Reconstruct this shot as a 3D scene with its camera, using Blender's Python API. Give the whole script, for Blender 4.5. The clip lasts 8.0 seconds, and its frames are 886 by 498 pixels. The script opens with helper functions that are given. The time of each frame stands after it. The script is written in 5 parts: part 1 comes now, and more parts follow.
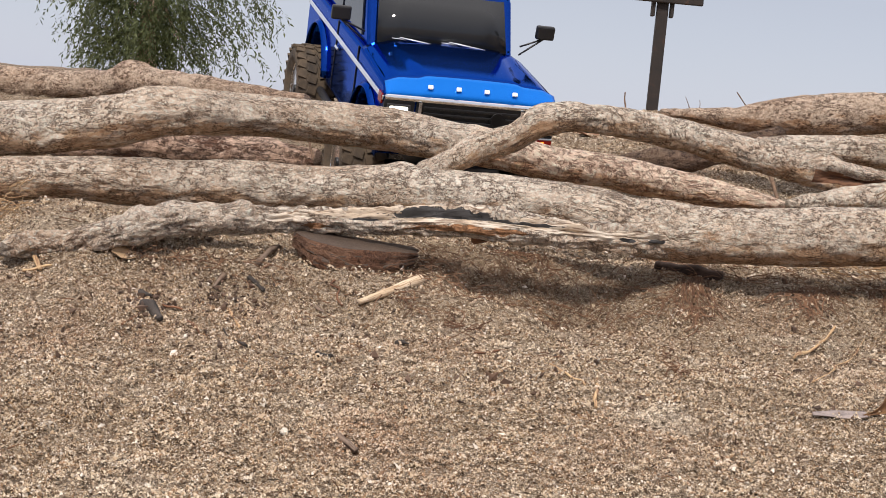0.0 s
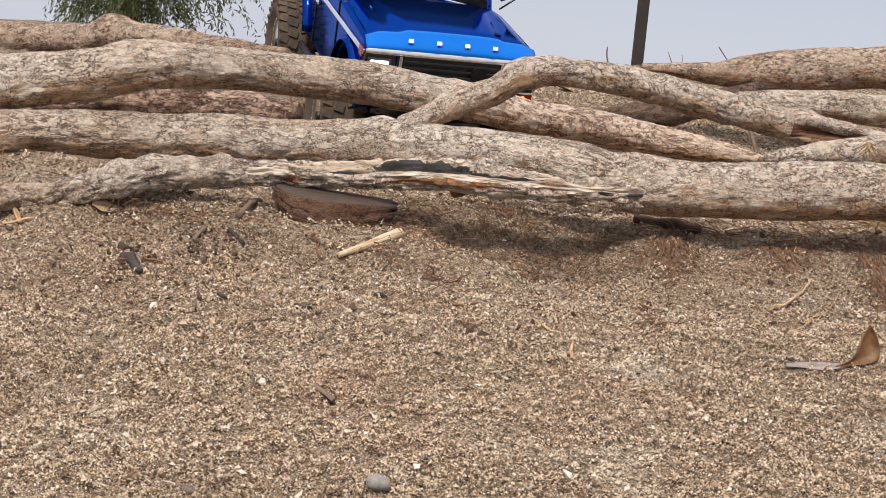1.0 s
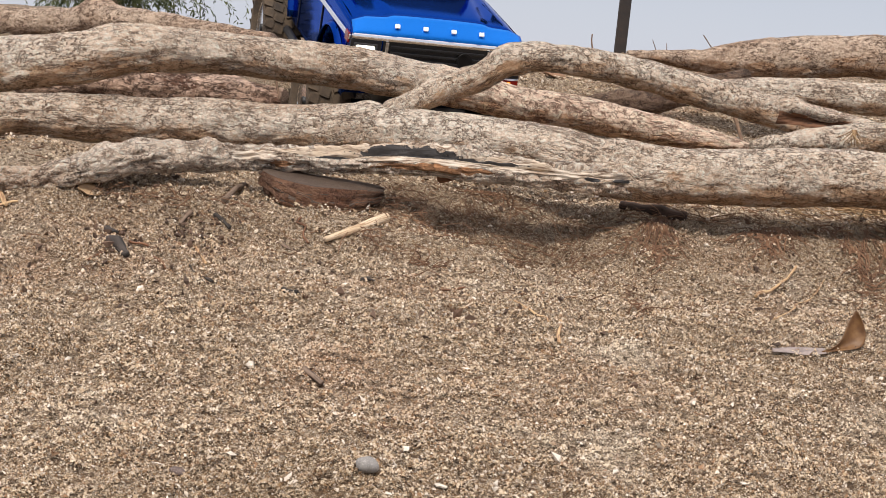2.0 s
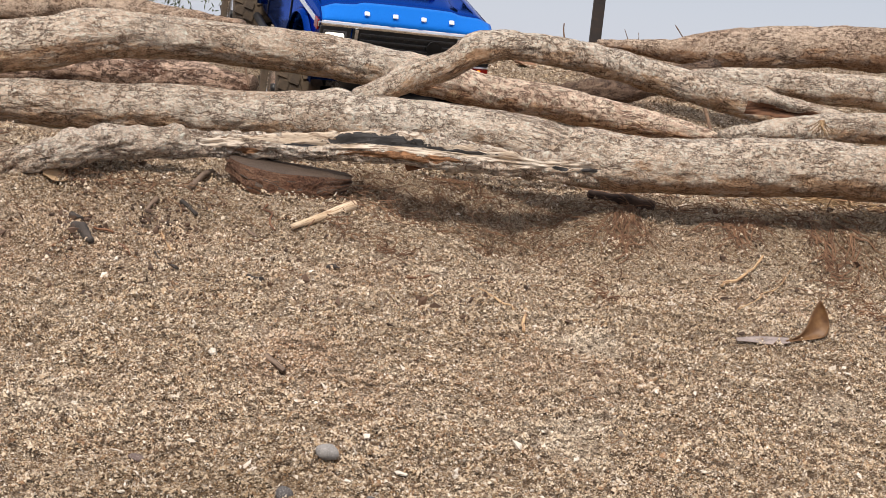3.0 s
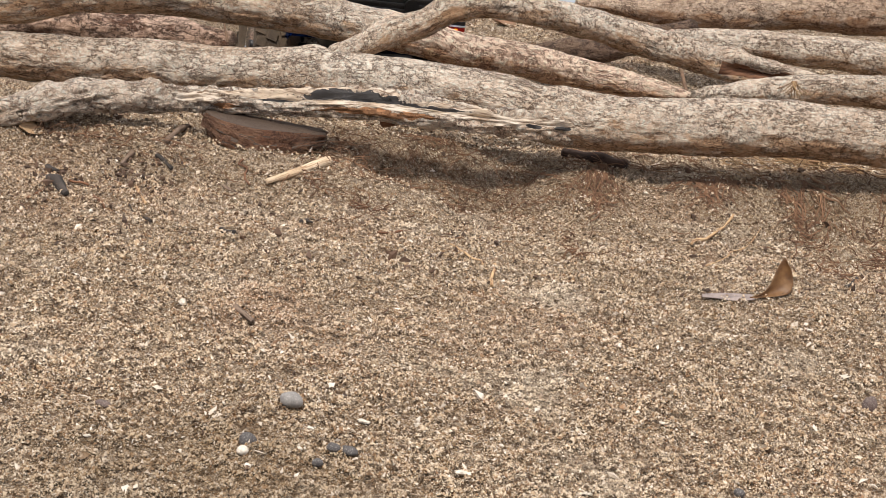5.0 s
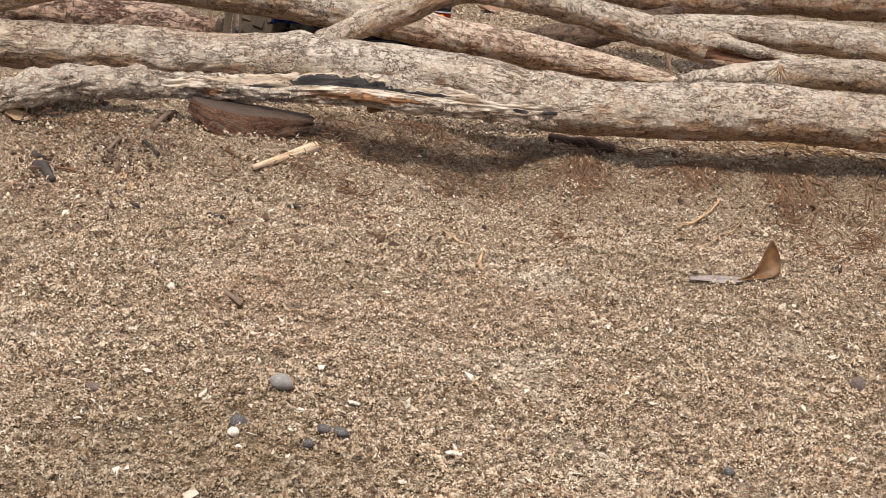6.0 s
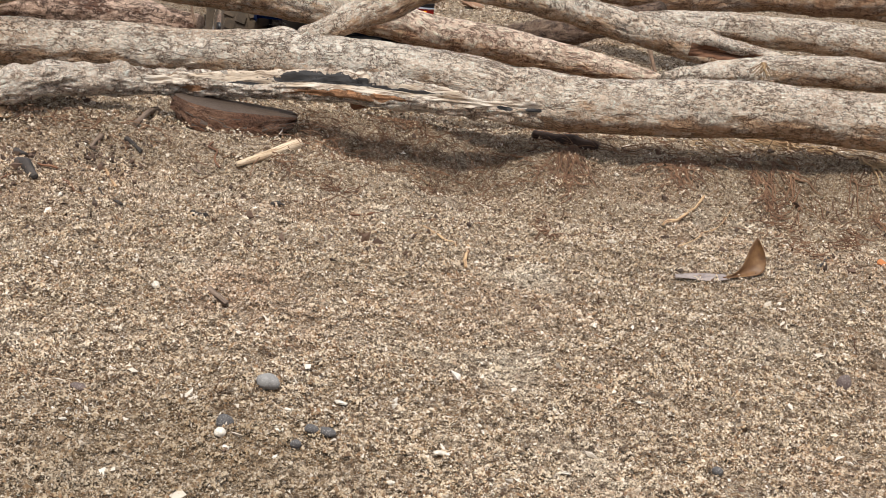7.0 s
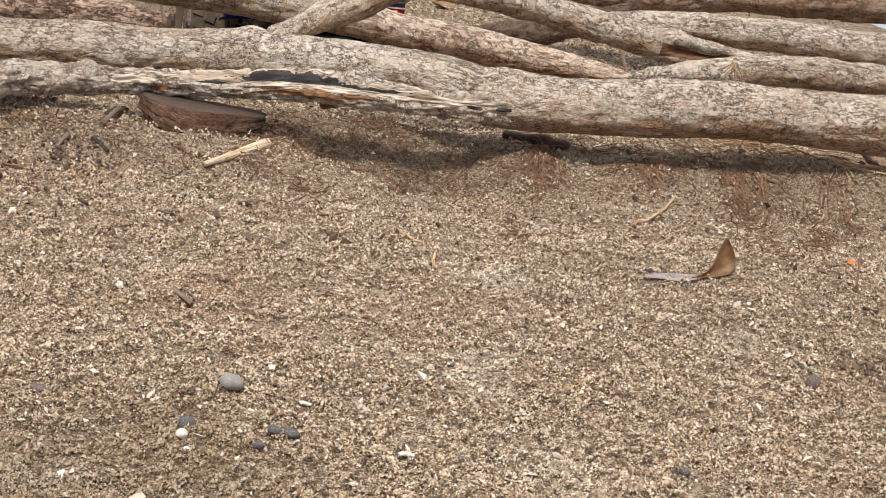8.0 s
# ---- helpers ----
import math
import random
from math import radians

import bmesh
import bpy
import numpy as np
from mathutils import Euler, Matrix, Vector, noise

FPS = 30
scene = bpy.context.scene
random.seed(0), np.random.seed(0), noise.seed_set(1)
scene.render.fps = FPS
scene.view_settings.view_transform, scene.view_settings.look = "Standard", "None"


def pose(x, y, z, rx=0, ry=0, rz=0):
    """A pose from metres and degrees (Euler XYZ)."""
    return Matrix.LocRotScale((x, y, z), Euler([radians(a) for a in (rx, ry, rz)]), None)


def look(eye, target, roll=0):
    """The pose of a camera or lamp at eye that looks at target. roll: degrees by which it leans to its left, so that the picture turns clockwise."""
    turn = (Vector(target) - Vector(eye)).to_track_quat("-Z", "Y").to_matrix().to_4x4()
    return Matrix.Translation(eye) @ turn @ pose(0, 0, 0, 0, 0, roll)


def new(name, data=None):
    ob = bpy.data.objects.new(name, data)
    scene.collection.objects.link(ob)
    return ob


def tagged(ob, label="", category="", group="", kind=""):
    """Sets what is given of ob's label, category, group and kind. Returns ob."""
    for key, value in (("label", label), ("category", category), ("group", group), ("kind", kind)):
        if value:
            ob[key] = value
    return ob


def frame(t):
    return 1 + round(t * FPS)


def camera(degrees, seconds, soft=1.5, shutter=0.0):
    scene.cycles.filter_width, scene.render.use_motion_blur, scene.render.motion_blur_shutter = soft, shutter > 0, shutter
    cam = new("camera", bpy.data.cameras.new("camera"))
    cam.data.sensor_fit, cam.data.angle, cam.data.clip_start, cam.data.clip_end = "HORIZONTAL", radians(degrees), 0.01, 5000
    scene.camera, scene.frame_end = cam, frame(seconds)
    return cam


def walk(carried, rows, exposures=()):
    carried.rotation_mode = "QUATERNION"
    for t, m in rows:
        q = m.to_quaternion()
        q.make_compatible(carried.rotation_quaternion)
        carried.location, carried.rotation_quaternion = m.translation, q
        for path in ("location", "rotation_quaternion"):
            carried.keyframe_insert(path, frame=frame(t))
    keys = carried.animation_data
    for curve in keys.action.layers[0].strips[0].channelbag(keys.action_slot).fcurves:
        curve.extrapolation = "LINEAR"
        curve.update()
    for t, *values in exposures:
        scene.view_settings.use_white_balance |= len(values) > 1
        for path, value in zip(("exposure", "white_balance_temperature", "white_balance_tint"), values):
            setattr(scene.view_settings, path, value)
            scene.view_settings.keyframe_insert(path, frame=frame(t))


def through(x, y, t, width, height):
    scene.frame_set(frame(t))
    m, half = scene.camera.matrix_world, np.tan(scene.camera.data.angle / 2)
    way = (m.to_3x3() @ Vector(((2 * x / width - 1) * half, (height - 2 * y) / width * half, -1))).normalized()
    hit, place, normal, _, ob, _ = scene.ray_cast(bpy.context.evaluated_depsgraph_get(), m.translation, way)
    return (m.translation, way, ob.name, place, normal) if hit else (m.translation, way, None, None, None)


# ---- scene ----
cam = camera(31.0, 8.0, soft=0.9)
PATH = [
    (0, (0.0, 0.001, 0.299), (0.0, 1.994, 0.137), 5.5),
    (0.5, (0.004, -0.002, 0.298), (0.02, 1.988, 0.104), 5.6),
    (1, (0.006, -0.007, 0.298), (0.029, 1.981, 0.083), 5.6),
    (1.5, (0.0, -0.008, 0.295), (0.032, 1.979, 0.072), 5.7),
    (3, (0.009, -0.006, 0.294), (0.089, 1.979, 0.057), 6.3),
    (3.5, (0.011, -0.012, 0.294), (0.098, 1.97, 0.046), 6.4),
    (4, (0.013, -0.014, 0.294), (0.104, 1.967, 0.033), 6.7),
    (4.5, (0.021, -0.02, 0.294), (0.117, 1.959, 0.02), 6.9),
    (6, (0.019, -0.022, 0.288), (0.141, 1.953, -0.005), 6.7),
    (6.5, (0.017, -0.023, 0.287), (0.152, 1.951, -0.009), 6.8),
    (7, (0.015, -0.018, 0.289), (0.163, 1.954, -0.007), 6.8),
    (7.5, (0.014, -0.016, 0.288), (0.177, 1.956, -0.003), 6.8),
    (8, (0.021, -0.011, 0.287), (0.199, 1.96, -0.003), 6.9),
]
walk(cam, [(t, look(eye, target, roll)) for t, eye, target, roll in PATH],
     exposures=[(0.0, 0.18, 6450, 13), (3.0, 0.21, 6550, 12), (4.5, 0.24, 6520, 11), (6.0, 0.25, 6580, 12), (6.6, 0.27, 6320, 9), (7.5, 0.28, 6230, 8), (8.0, 0.29, 6340, 9)])


# ---- world, sun, exposure ----
SUN_UP, SUN_AZ = 51.0, 162.0         # degrees above the horizon, degrees from +y towards -x
world = bpy.data.worlds.new("world")
scene.world = world
world.use_nodes = True
wn, wl = world.node_tree.nodes, world.node_tree.links
sky = wn.new("ShaderNodeTexSky")
sky.sky_type, sky.sun_disc = "NISHITA", False
sky.sun_elevation, sky.sun_rotation = radians(SUN_UP), radians(-SUN_AZ)
sky.air_density, sky.dust_density, sky.ozone_density = 1.0, 0.6, 3.5
wn["Background"].inputs["Strength"].default_value = 0.123
up = wn.new("ShaderNodeSeparateXYZ")   # cloud that brightens evenly from the horizon to the zenith
wl.new(wn.new("ShaderNodeTexCoord").outputs["Generated"], up.inputs[0])
cloud = wn.new("ShaderNodeMix")
cloud.data_type = "RGBA"
wl.new(up.outputs["Z"], cloud.inputs[0])
cloud.inputs[6].default_value, cloud.inputs[7].default_value = (3.2, 3.4, 4.0, 1), (9.2, 8.7, 8.3, 1)
low = wn.new("ShaderNodeMapRange")     # thinner, lighter cloud along the horizon
wl.new(up.outputs["Z"], low.inputs["Value"])
low.inputs["From Min"].default_value, low.inputs["From Max"].default_value = 0.0, 0.09
low.inputs["To Min"].default_value, low.inputs["To Max"].default_value = 1.30, 1.0
haze = wn.new("ShaderNodeVectorMath")
haze.operation = "SCALE"
wl.new(cloud.outputs[2], haze.inputs[0])
wl.new(low.outputs["Result"], haze.inputs["Scale"])
veil = wn.new("ShaderNodeMix")
veil.data_type = "RGBA"
veil.inputs[0].default_value = 0.85
wl.new(haze.outputs[0], veil.inputs[7])
wl.new(sky.outputs["Color"], veil.inputs[6])
wl.new(veil.outputs[2], wn["Background"].inputs["Color"])

sun = new("sun", bpy.data.lights.new("sun", "SUN"))
sun.data.energy, sun.data.angle, sun.data.color = 2.95, radians(8), (1.0, 0.92, 0.81)
_d = Vector((-math.sin(radians(SUN_AZ)) * math.cos(radians(SUN_UP)), math.cos(radians(SUN_AZ)) * math.cos(radians(SUN_UP)), math.sin(radians(SUN_UP))))
sun.rotation_mode = "QUATERNION"
sun.rotation_quaternion = _d.to_track_quat("Z", "Y")


# ---- noise ----
def lattice(p, seed=0):
    """Smooth value noise in -1..1 at points p (n, 3)."""
    i = np.floor(p).astype(np.int64)
    f = p - i
    f = f * f * (3 - 2 * f)
    total = np.zeros(len(p))
    for dx in (0, 1):
        for dy in (0, 1):
            for dz in (0, 1):
                h = (i[:, 0] + dx) * 374761393 + (i[:, 1] + dy) * 668265263 + (i[:, 2] + dz) * 2147483647 + seed * 1274126177
                h = (h ^ (h >> 13)) * 1103515245 & 0x7FFFFFFF
                h = (h ^ (h >> 16)) * 69069 & 0x7FFFFFFF
                w = (f[:, 0] if dx else 1 - f[:, 0]) * (f[:, 1] if dy else 1 - f[:, 1]) * (f[:, 2] if dz else 1 - f[:, 2])
                total += w * (h / 0x3FFFFFFF - 1)
    return total


def fbm(p, octaves=4, seed=0):
    total, amp = np.zeros(len(p)), 1.0
    for k in range(octaves):
        total += amp * lattice(p * 2.0 ** k + 17.3 * k, seed + k)
        amp *= 0.5
    return total


# ---- relief of the beach ----
_ky = [-3, 0, 0.7, 0.85, 1.0, 1.13, 1.27, 1.38, 1.5, 1.6, 1.8, 1.9, 2.0, 2.2, 2.5, 2.9, 3.6, 6, 12, 40]
_kz = [-0.05, 0.03, 0.074, 0.083, 0.098, 0.108, 0.117, 0.124, 0.150, 0.168, 0.176, 0.193, 0.228, 0.279, 0.305, 0.325, 0.30, 0.22, 0.12, 0.0]
_ty = np.arange(-3, 40, 0.01)
_tz = np.convolve(np.pad(np.interp(_ty, _ky, _kz), 4, mode="edge"), np.ones(9) / 9, mode="valid")


def step(v, a, b):
    v = np.clip((v - a) / (b - a), 0, 1)
    return v * v * (3 - 2 * v)


def height(x, y, fine=True):
    """The height of the sand at x, y (arrays)."""
    x, y = np.asarray(x, float), np.asarray(y, float)
    ye = y - 0.055 * step(x, 0.04, 0.22) * step(y, 1.25, 1.45) * (1 - step(y, 1.62, 1.8))
    z = np.interp(ye, _ty, _tz)
    for cx, cy, sx, sy, h in ((-0.32, 1.47, 0.13, 0.07, 0.034), (-0.05, 1.43, 0.10, 0.05, 0.010), (0.10, 1.46, 0.06, 0.045, -0.020),
                              (0.42, 1.16, 0.14, 0.10, 0.018), (-0.22, 1.15, 0.10, 0.08, -0.009), (-0.14, 0.80, 0.08, 0.06, 0.006),
                              (0.62, 1.50, 0.10, 0.10, 0.020), (-0.25, 1.30, 0.10, 0.05, 0.006), (-0.34, 1.395, 0.07, 0.04, 0.014), (-0.20, 1.43, 0.08, 0.04, 0.012), (0.62, 2.8, 0.30, 0.45, 0.05), (0.27, 1.585, 0.12, 0.05, 0.016), (0.50, 1.60, 0.12, 0.07, 0.020),
                              (-0.30, 1.43, 0.06, 0.04, 0.008), (0.20, 2.30, 0.30, 0.15, 0.015), (0.35, 0.95, 0.07, 0.06, -0.009), (0.88, 1.52, 0.12, 0.12, 0.045), (-0.08, 1.425, 0.05, 0.03, 0.008), (0.32, 1.58, 0.14, 0.03, 0.008), (-0.02, 1.40, 0.09, 0.03, 0.006), (0.30, 1.40, 0.10, 0.04, 0.006), (0.84, 2.7, 0.16, 0.40, 0.04), (0.30, 1.53, 0.16, 0.05, 0.009), (0.56, 1.54, 0.16, 0.05, 0.009), (0.02, 1.545, 0.12, 0.035, 0.020), (-0.40, 1.50, 0.10, 0.05, 0.012), (0.035, 1.505, 0.022, 0.03, -0.020), (0.14, 1.455, 0.05, 0.035, -0.010), (0.06, 1.405, 0.06, 0.02, 0.006)):
        z = z + h * np.exp(-((x - cx) / sx) ** 2 - ((y - cy) / sy) ** 2)
    z = z + step(x, 0.13, 0.25) * (1 - step(x, 0.9, 1.5)) * (0.021 * np.exp(-((y - 1.500 - 0.02 * np.sin(x * 17)) / 0.050) ** 2) - 0.004 * np.exp(-((y - 1.385) / 0.03) ** 2))
    near = np.exp(-np.maximum(np.hypot(x, y - 1.4) - 1.2, 0) / 1.5)
    p = np.stack([x, y, np.zeros_like(x)], -1).reshape(-1, 3)
    z = z + near * (0.006 * lattice(p * 6, 3) + 0.0035 * lattice(p * 19, 4)).reshape(x.shape)
    if fine:
        z = z + near * (0.0028 * lattice(p * 48, 5) + 0.0023 * lattice(p * 110, 6) + 0.0009 * lattice(p * 270, 7)).reshape(x.shape)
    far = step(np.hypot(x, y), 30, 300)
    return z * (1 - far)


# ---- materials ----
class Nodes:
    """A new node material and short ways to fill it."""
    def __init__(self, name, rough=0.8, metal=0.0):
        self.mat = bpy.data.materials.new(name)
        self.mat.use_nodes = True
        self.n, self.l = self.mat.node_tree.nodes, self.mat.node_tree.links
        self.b = self.n["Principled BSDF"]
        self.b.inputs["Roughness"].default_value, self.b.inputs["Metallic"].default_value = rough, metal

    def coord(self, attr=None, scale=(1, 1, 1)):
        if attr:
            node = self.n.new("ShaderNodeAttribute")
            node.attribute_name = attr
            out = node.outputs["Vector"]
        else:
            out = self.n.new("ShaderNodeTexCoord").outputs["Object"]
        m = self.n.new("ShaderNodeMapping")
        m.inputs["Scale"].default_value = scale
        self.l.new(out, m.inputs["Vector"])
        return m.outputs["Vector"]

    def noise(self, vec, scale, detail=4, rough=0.55, dist=0.0):
        t = self.n.new("ShaderNodeTexNoise")
        t.inputs["Scale"].default_value, t.inputs["Detail"].default_value = scale, detail
        t.inputs["Roughness"].default_value, t.inputs["Distortion"].default_value = rough, dist
        self.l.new(vec, t.inputs["Vector"])
        return t.outputs["Fac"], t.outputs["Color"]

    def voronoi(self, vec, scale, feature="F1"):
        t = self.n.new("ShaderNodeTexVoronoi")
        t.feature = feature
        t.inputs["Scale"].default_value = scale
        self.l.new(vec, t.inputs["Vector"])
        return t.outputs["Distance"], (t.outputs["Color"] if feature == "F1" else None)

    def ramp(self, fac, stops, mode="LINEAR"):
        r = self.n.new("ShaderNodeValToRGB")
        r.color_ramp.interpolation = mode
        e = r.color_ramp.elements
        while len(e) < len(stops):
            e.new(0.5)
        for k, (at, c) in zip(e, stops):
            k.position, k.color = at, (*(c if isinstance(c, tuple) else (c, c, c)), 1)
        self.l.new(fac, r.inputs["Fac"])
        return r.outputs["Color"]

    def mix(self, fac, a, b, kind="MIX"):
        m = self.n.new("ShaderNodeMix")
        m.data_type, m.blend_type = "RGBA", kind
        for k, v in ((0, fac), (6, a), (7, b)):
            if isinstance(v, (int, float)):
                m.inputs[k].default_value = v
            elif isinstance(v, tuple):
                m.inputs[k].default_value = (*v, 1)
            else:
                self.l.new(v, m.inputs[k])
        return m.outputs[2]

    def math(self, op, a, b=0.0):
        m = self.n.new("ShaderNodeMath")
        m.operation = op
        for k, v in ((0, a), (1, b)):
            if isinstance(v, (int, float)):
                m.inputs[k].default_value = v
            else:
                self.l.new(v, m.inputs[k])
        return m.outputs[0]

    def add_vec(self, vec, colour, amount):
        s = self.n.new("ShaderNodeVectorMath")
        s.operation = "MULTIPLY_ADD"
        self.l.new(colour, s.inputs[0])
        s.inputs[1].default_value = (amount,) * 3
        self.l.new(vec, s.inputs[2])
        return s.outputs[0]

    def island(self):
        return self.n.new("ShaderNodeNewGeometry").outputs["Random Per Island"]

    def colour(self, c):
        if isinstance(c, tuple):
            self.b.inputs["Base Color"].default_value = (*c, 1)
        else:
            self.l.new(c, self.b.inputs["Base Color"])
        return self

    def rough(self, r):
        self.l.new(r, self.b.inputs["Roughness"])

    def bump(self, h, strength, dist):
        k = self.n.new("ShaderNodeBump")
        k.inputs["Strength"].default_value, k.inputs["Distance"].default_value = strength, dist
        self.l.new(h, k.inputs["Height"])
        self.l.new(k.outputs["Normal"], self.b.inputs["Normal"])
        return self


def bark_layers(k, light, mid, brown, crack, scale=1.0, peel=0.35):
    """Colour and height of weathered bark; the attribute "grain" runs along a limb and round it."""
    g = k.coord("grain")

    def stretched(vec, along):
        m = k.n.new("ShaderNodeMapping")
        m.inputs["Scale"].default_value = (along, 1, 1)
        k.l.new(vec, m.inputs["Vector"])
        return m.outputs["Vector"]

    def lines(vec, size, width, halo, detail=4):
        """Thin wavy lines, and the wider band along them."""
        n = k.math("ABSOLUTE", k.math("SUBTRACT", k.noise(vec, size, detail, 0.6)[0], 0.5))
        return k.ramp(n, [(width * 0.35, 1.0), (width, 0.0)]), k.ramp(n, [(width * 0.5, 1.0), (halo, 0.0)])

    def spots(vec, size, lo, hi, most=1.0, detail=3):
        return k.ramp(k.noise(vec, size, detail)[0], [(lo, 0.0), (hi, most)])

    pale = tuple(min(0.92, v * 1.16) for v in light)
    warp = k.add_vec(g, k.noise(g, 60, 3)[1], 0.008)
    curl = k.add_vec(warp, k.noise(g, 230, 3)[1], 0.0045)
    # broad weathering: grey crust, thinner tan bark, places where it has come off
    base = k.mix(spots(stretched(g, 0.5), 17, 0.38, 0.60), mid, light)
    bald = k.math("MULTIPLY", k.ramp(k.noise(stretched(warp, 0.55), 21, 6, 0.62)[0], [(0.53, 0.0), (0.60, 1.0)]), peel)
    base = k.mix(bald, base, brown)
    # crust broken into small ragged scales
    mott, _ = k.noise(stretched(curl, 0.55), 400 * scale, 6, 0.74)
    base = k.mix(k.ramp(mott, [(0.39, 0.55), (0.48, 0.0)]), base, tuple(0.4 * a + 0.6 * b for a, b in zip(mid, brown)))
    base = k.mix(k.ramp(mott, [(0.50, 0.0), (0.62, 0.9)]), base, pale)
    # wavy cracks along and round the limb, thickest in patches, with brown inner bark along them
    crowd = spots(g, 34, 0.28, 0.53)
    along, along_band = lines(stretched(curl, 0.38), 165 * scale, 0.040, 0.10)
    across, across_band = lines(stretched(curl, 1.3), 150 * scale, 0.026, 0.07)
    across_on = spots(g, 95, 0.43, 0.54)
    long, long_band = lines(stretched(warp, 0.13), 60 * scale, 0.016, 0.040, 5)
    long_on = spots(stretched(g, 0.4), 40, 0.50, 0.57)
    along = k.math("MULTIPLY", along, k.math("MULTIPLY", crowd, spots(stretched(g, 0.7), 210, 0.40, 0.52)))
    across = k.math("MULTIPLY", k.math("MULTIPLY", across, across_on), crowd)
    long = k.math("MULTIPLY", long, long_on)
    band = k.math("MAXIMUM", k.math("MULTIPLY", along_band, crowd), k.math("MAXIMUM", k.math("MULTIPLY", across_band, across_on), k.math("MULTIPLY", long_band, long_on)))
    base = k.mix(k.math("MULTIPLY", band, 0.30), base, brown)
    fleck = k.math("MULTIPLY", k.ramp(k.noise(stretched(curl, 0.5), 520 * scale, 6, 0.74)[0], [(0.365, 1.0), (0.41, 0.0)]), k.math("ADD", k.math("MULTIPLY", crowd, 0.75), 0.25))
    cracks = k.math("MAXIMUM", k.math("MAXIMUM", fleck, along), k.math("MAXIMUM", across, long))
    base = k.mix(k.math("MULTIPLY", cracks, 0.80), base, crack)
    h = k.math("ADD", k.math("MULTIPLY", mott, 2.6), k.math("MULTIPLY", k.noise(stretched(warp, 0.5), 120, 4)[0], 1.2))
    h = k.math("SUBTRACT", h, k.math("MULTIPLY", bald, 0.5))
    return base, k.math("SUBTRACT", h, k.math("ADD", k.math("MULTIPLY", cracks, 1.3), k.math("MULTIPLY", band, 0.4)))


def bark_material(name, *colours):
    k = Nodes(name, 0.9)
    base, h = bark_layers(k, *colours)
    at = k.n.new("ShaderNodeAttribute")     # how brown the bark turns: thinned crust, with underside shade painted in
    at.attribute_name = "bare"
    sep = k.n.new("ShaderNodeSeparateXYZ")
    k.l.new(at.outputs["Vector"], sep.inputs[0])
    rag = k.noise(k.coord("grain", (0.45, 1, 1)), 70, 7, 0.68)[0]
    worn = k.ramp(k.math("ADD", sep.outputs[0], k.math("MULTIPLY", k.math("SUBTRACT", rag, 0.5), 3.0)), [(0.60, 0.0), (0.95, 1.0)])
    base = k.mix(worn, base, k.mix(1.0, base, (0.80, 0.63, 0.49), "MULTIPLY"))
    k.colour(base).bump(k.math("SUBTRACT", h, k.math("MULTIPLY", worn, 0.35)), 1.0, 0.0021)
    return k.mat


BARK = bark_material("bark_grey", (0.95, 0.835, 0.705), (0.85, 0.685, 0.535), (0.52, 0.315, 0.185), (0.11, 0.058, 0.031))
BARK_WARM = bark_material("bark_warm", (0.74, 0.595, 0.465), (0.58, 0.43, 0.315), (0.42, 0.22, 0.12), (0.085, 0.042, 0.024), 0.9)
BARK_PEELED = bark_material("bark_peeled", (0.92, 0.745, 0.60), (0.84, 0.645, 0.50), (0.55, 0.33, 0.225), (0.17, 0.08, 0.05), 0.55, 0.5)
BARK_PATCHY = bark_material("bark_patchy", (0.70, 0.52, 0.41), (0.50, 0.33, 0.235), (0.13, 0.06, 0.035), (0.05, 0.025, 0.016), 0.45, 1.0)
BARK_DARK = bark_material("bark_dark", (0.26, 0.18, 0.125), (0.17, 0.10, 0.07), (0.14, 0.07, 0.045), (0.04, 0.025, 0.02), 0.8)


def wood_layers(k, light, dark, line, scale=1.0):
    g = k.coord("grain")
    m = k.n.new("ShaderNodeMapping")
    m.inputs["Scale"].default_value = (0.07, 1, 1)
    k.l.new(k.add_vec(g, k.noise(g, 40, 2)[1], 0.004), m.inputs["Vector"])
    fibre, _ = k.noise(m.outputs["Vector"], 700 * scale, 5, 0.6)
    soft, _ = k.noise(g, 45, 3)
    base = k.mix(k.ramp(soft, [(0.35, 0.0), (0.65, 1.0)]), dark, light)
    return k.mix(k.ramp(fibre, [(0.37, 1.0), (0.50, 0.0)]), base, line), fibre


def wood_material(name, *colours):
    k = Nodes(name, 0.8)
    base, fibre = wood_layers(k, *colours)
    k.colour(base).bump(fibre, 0.9, 0.0012)
    return k.mat


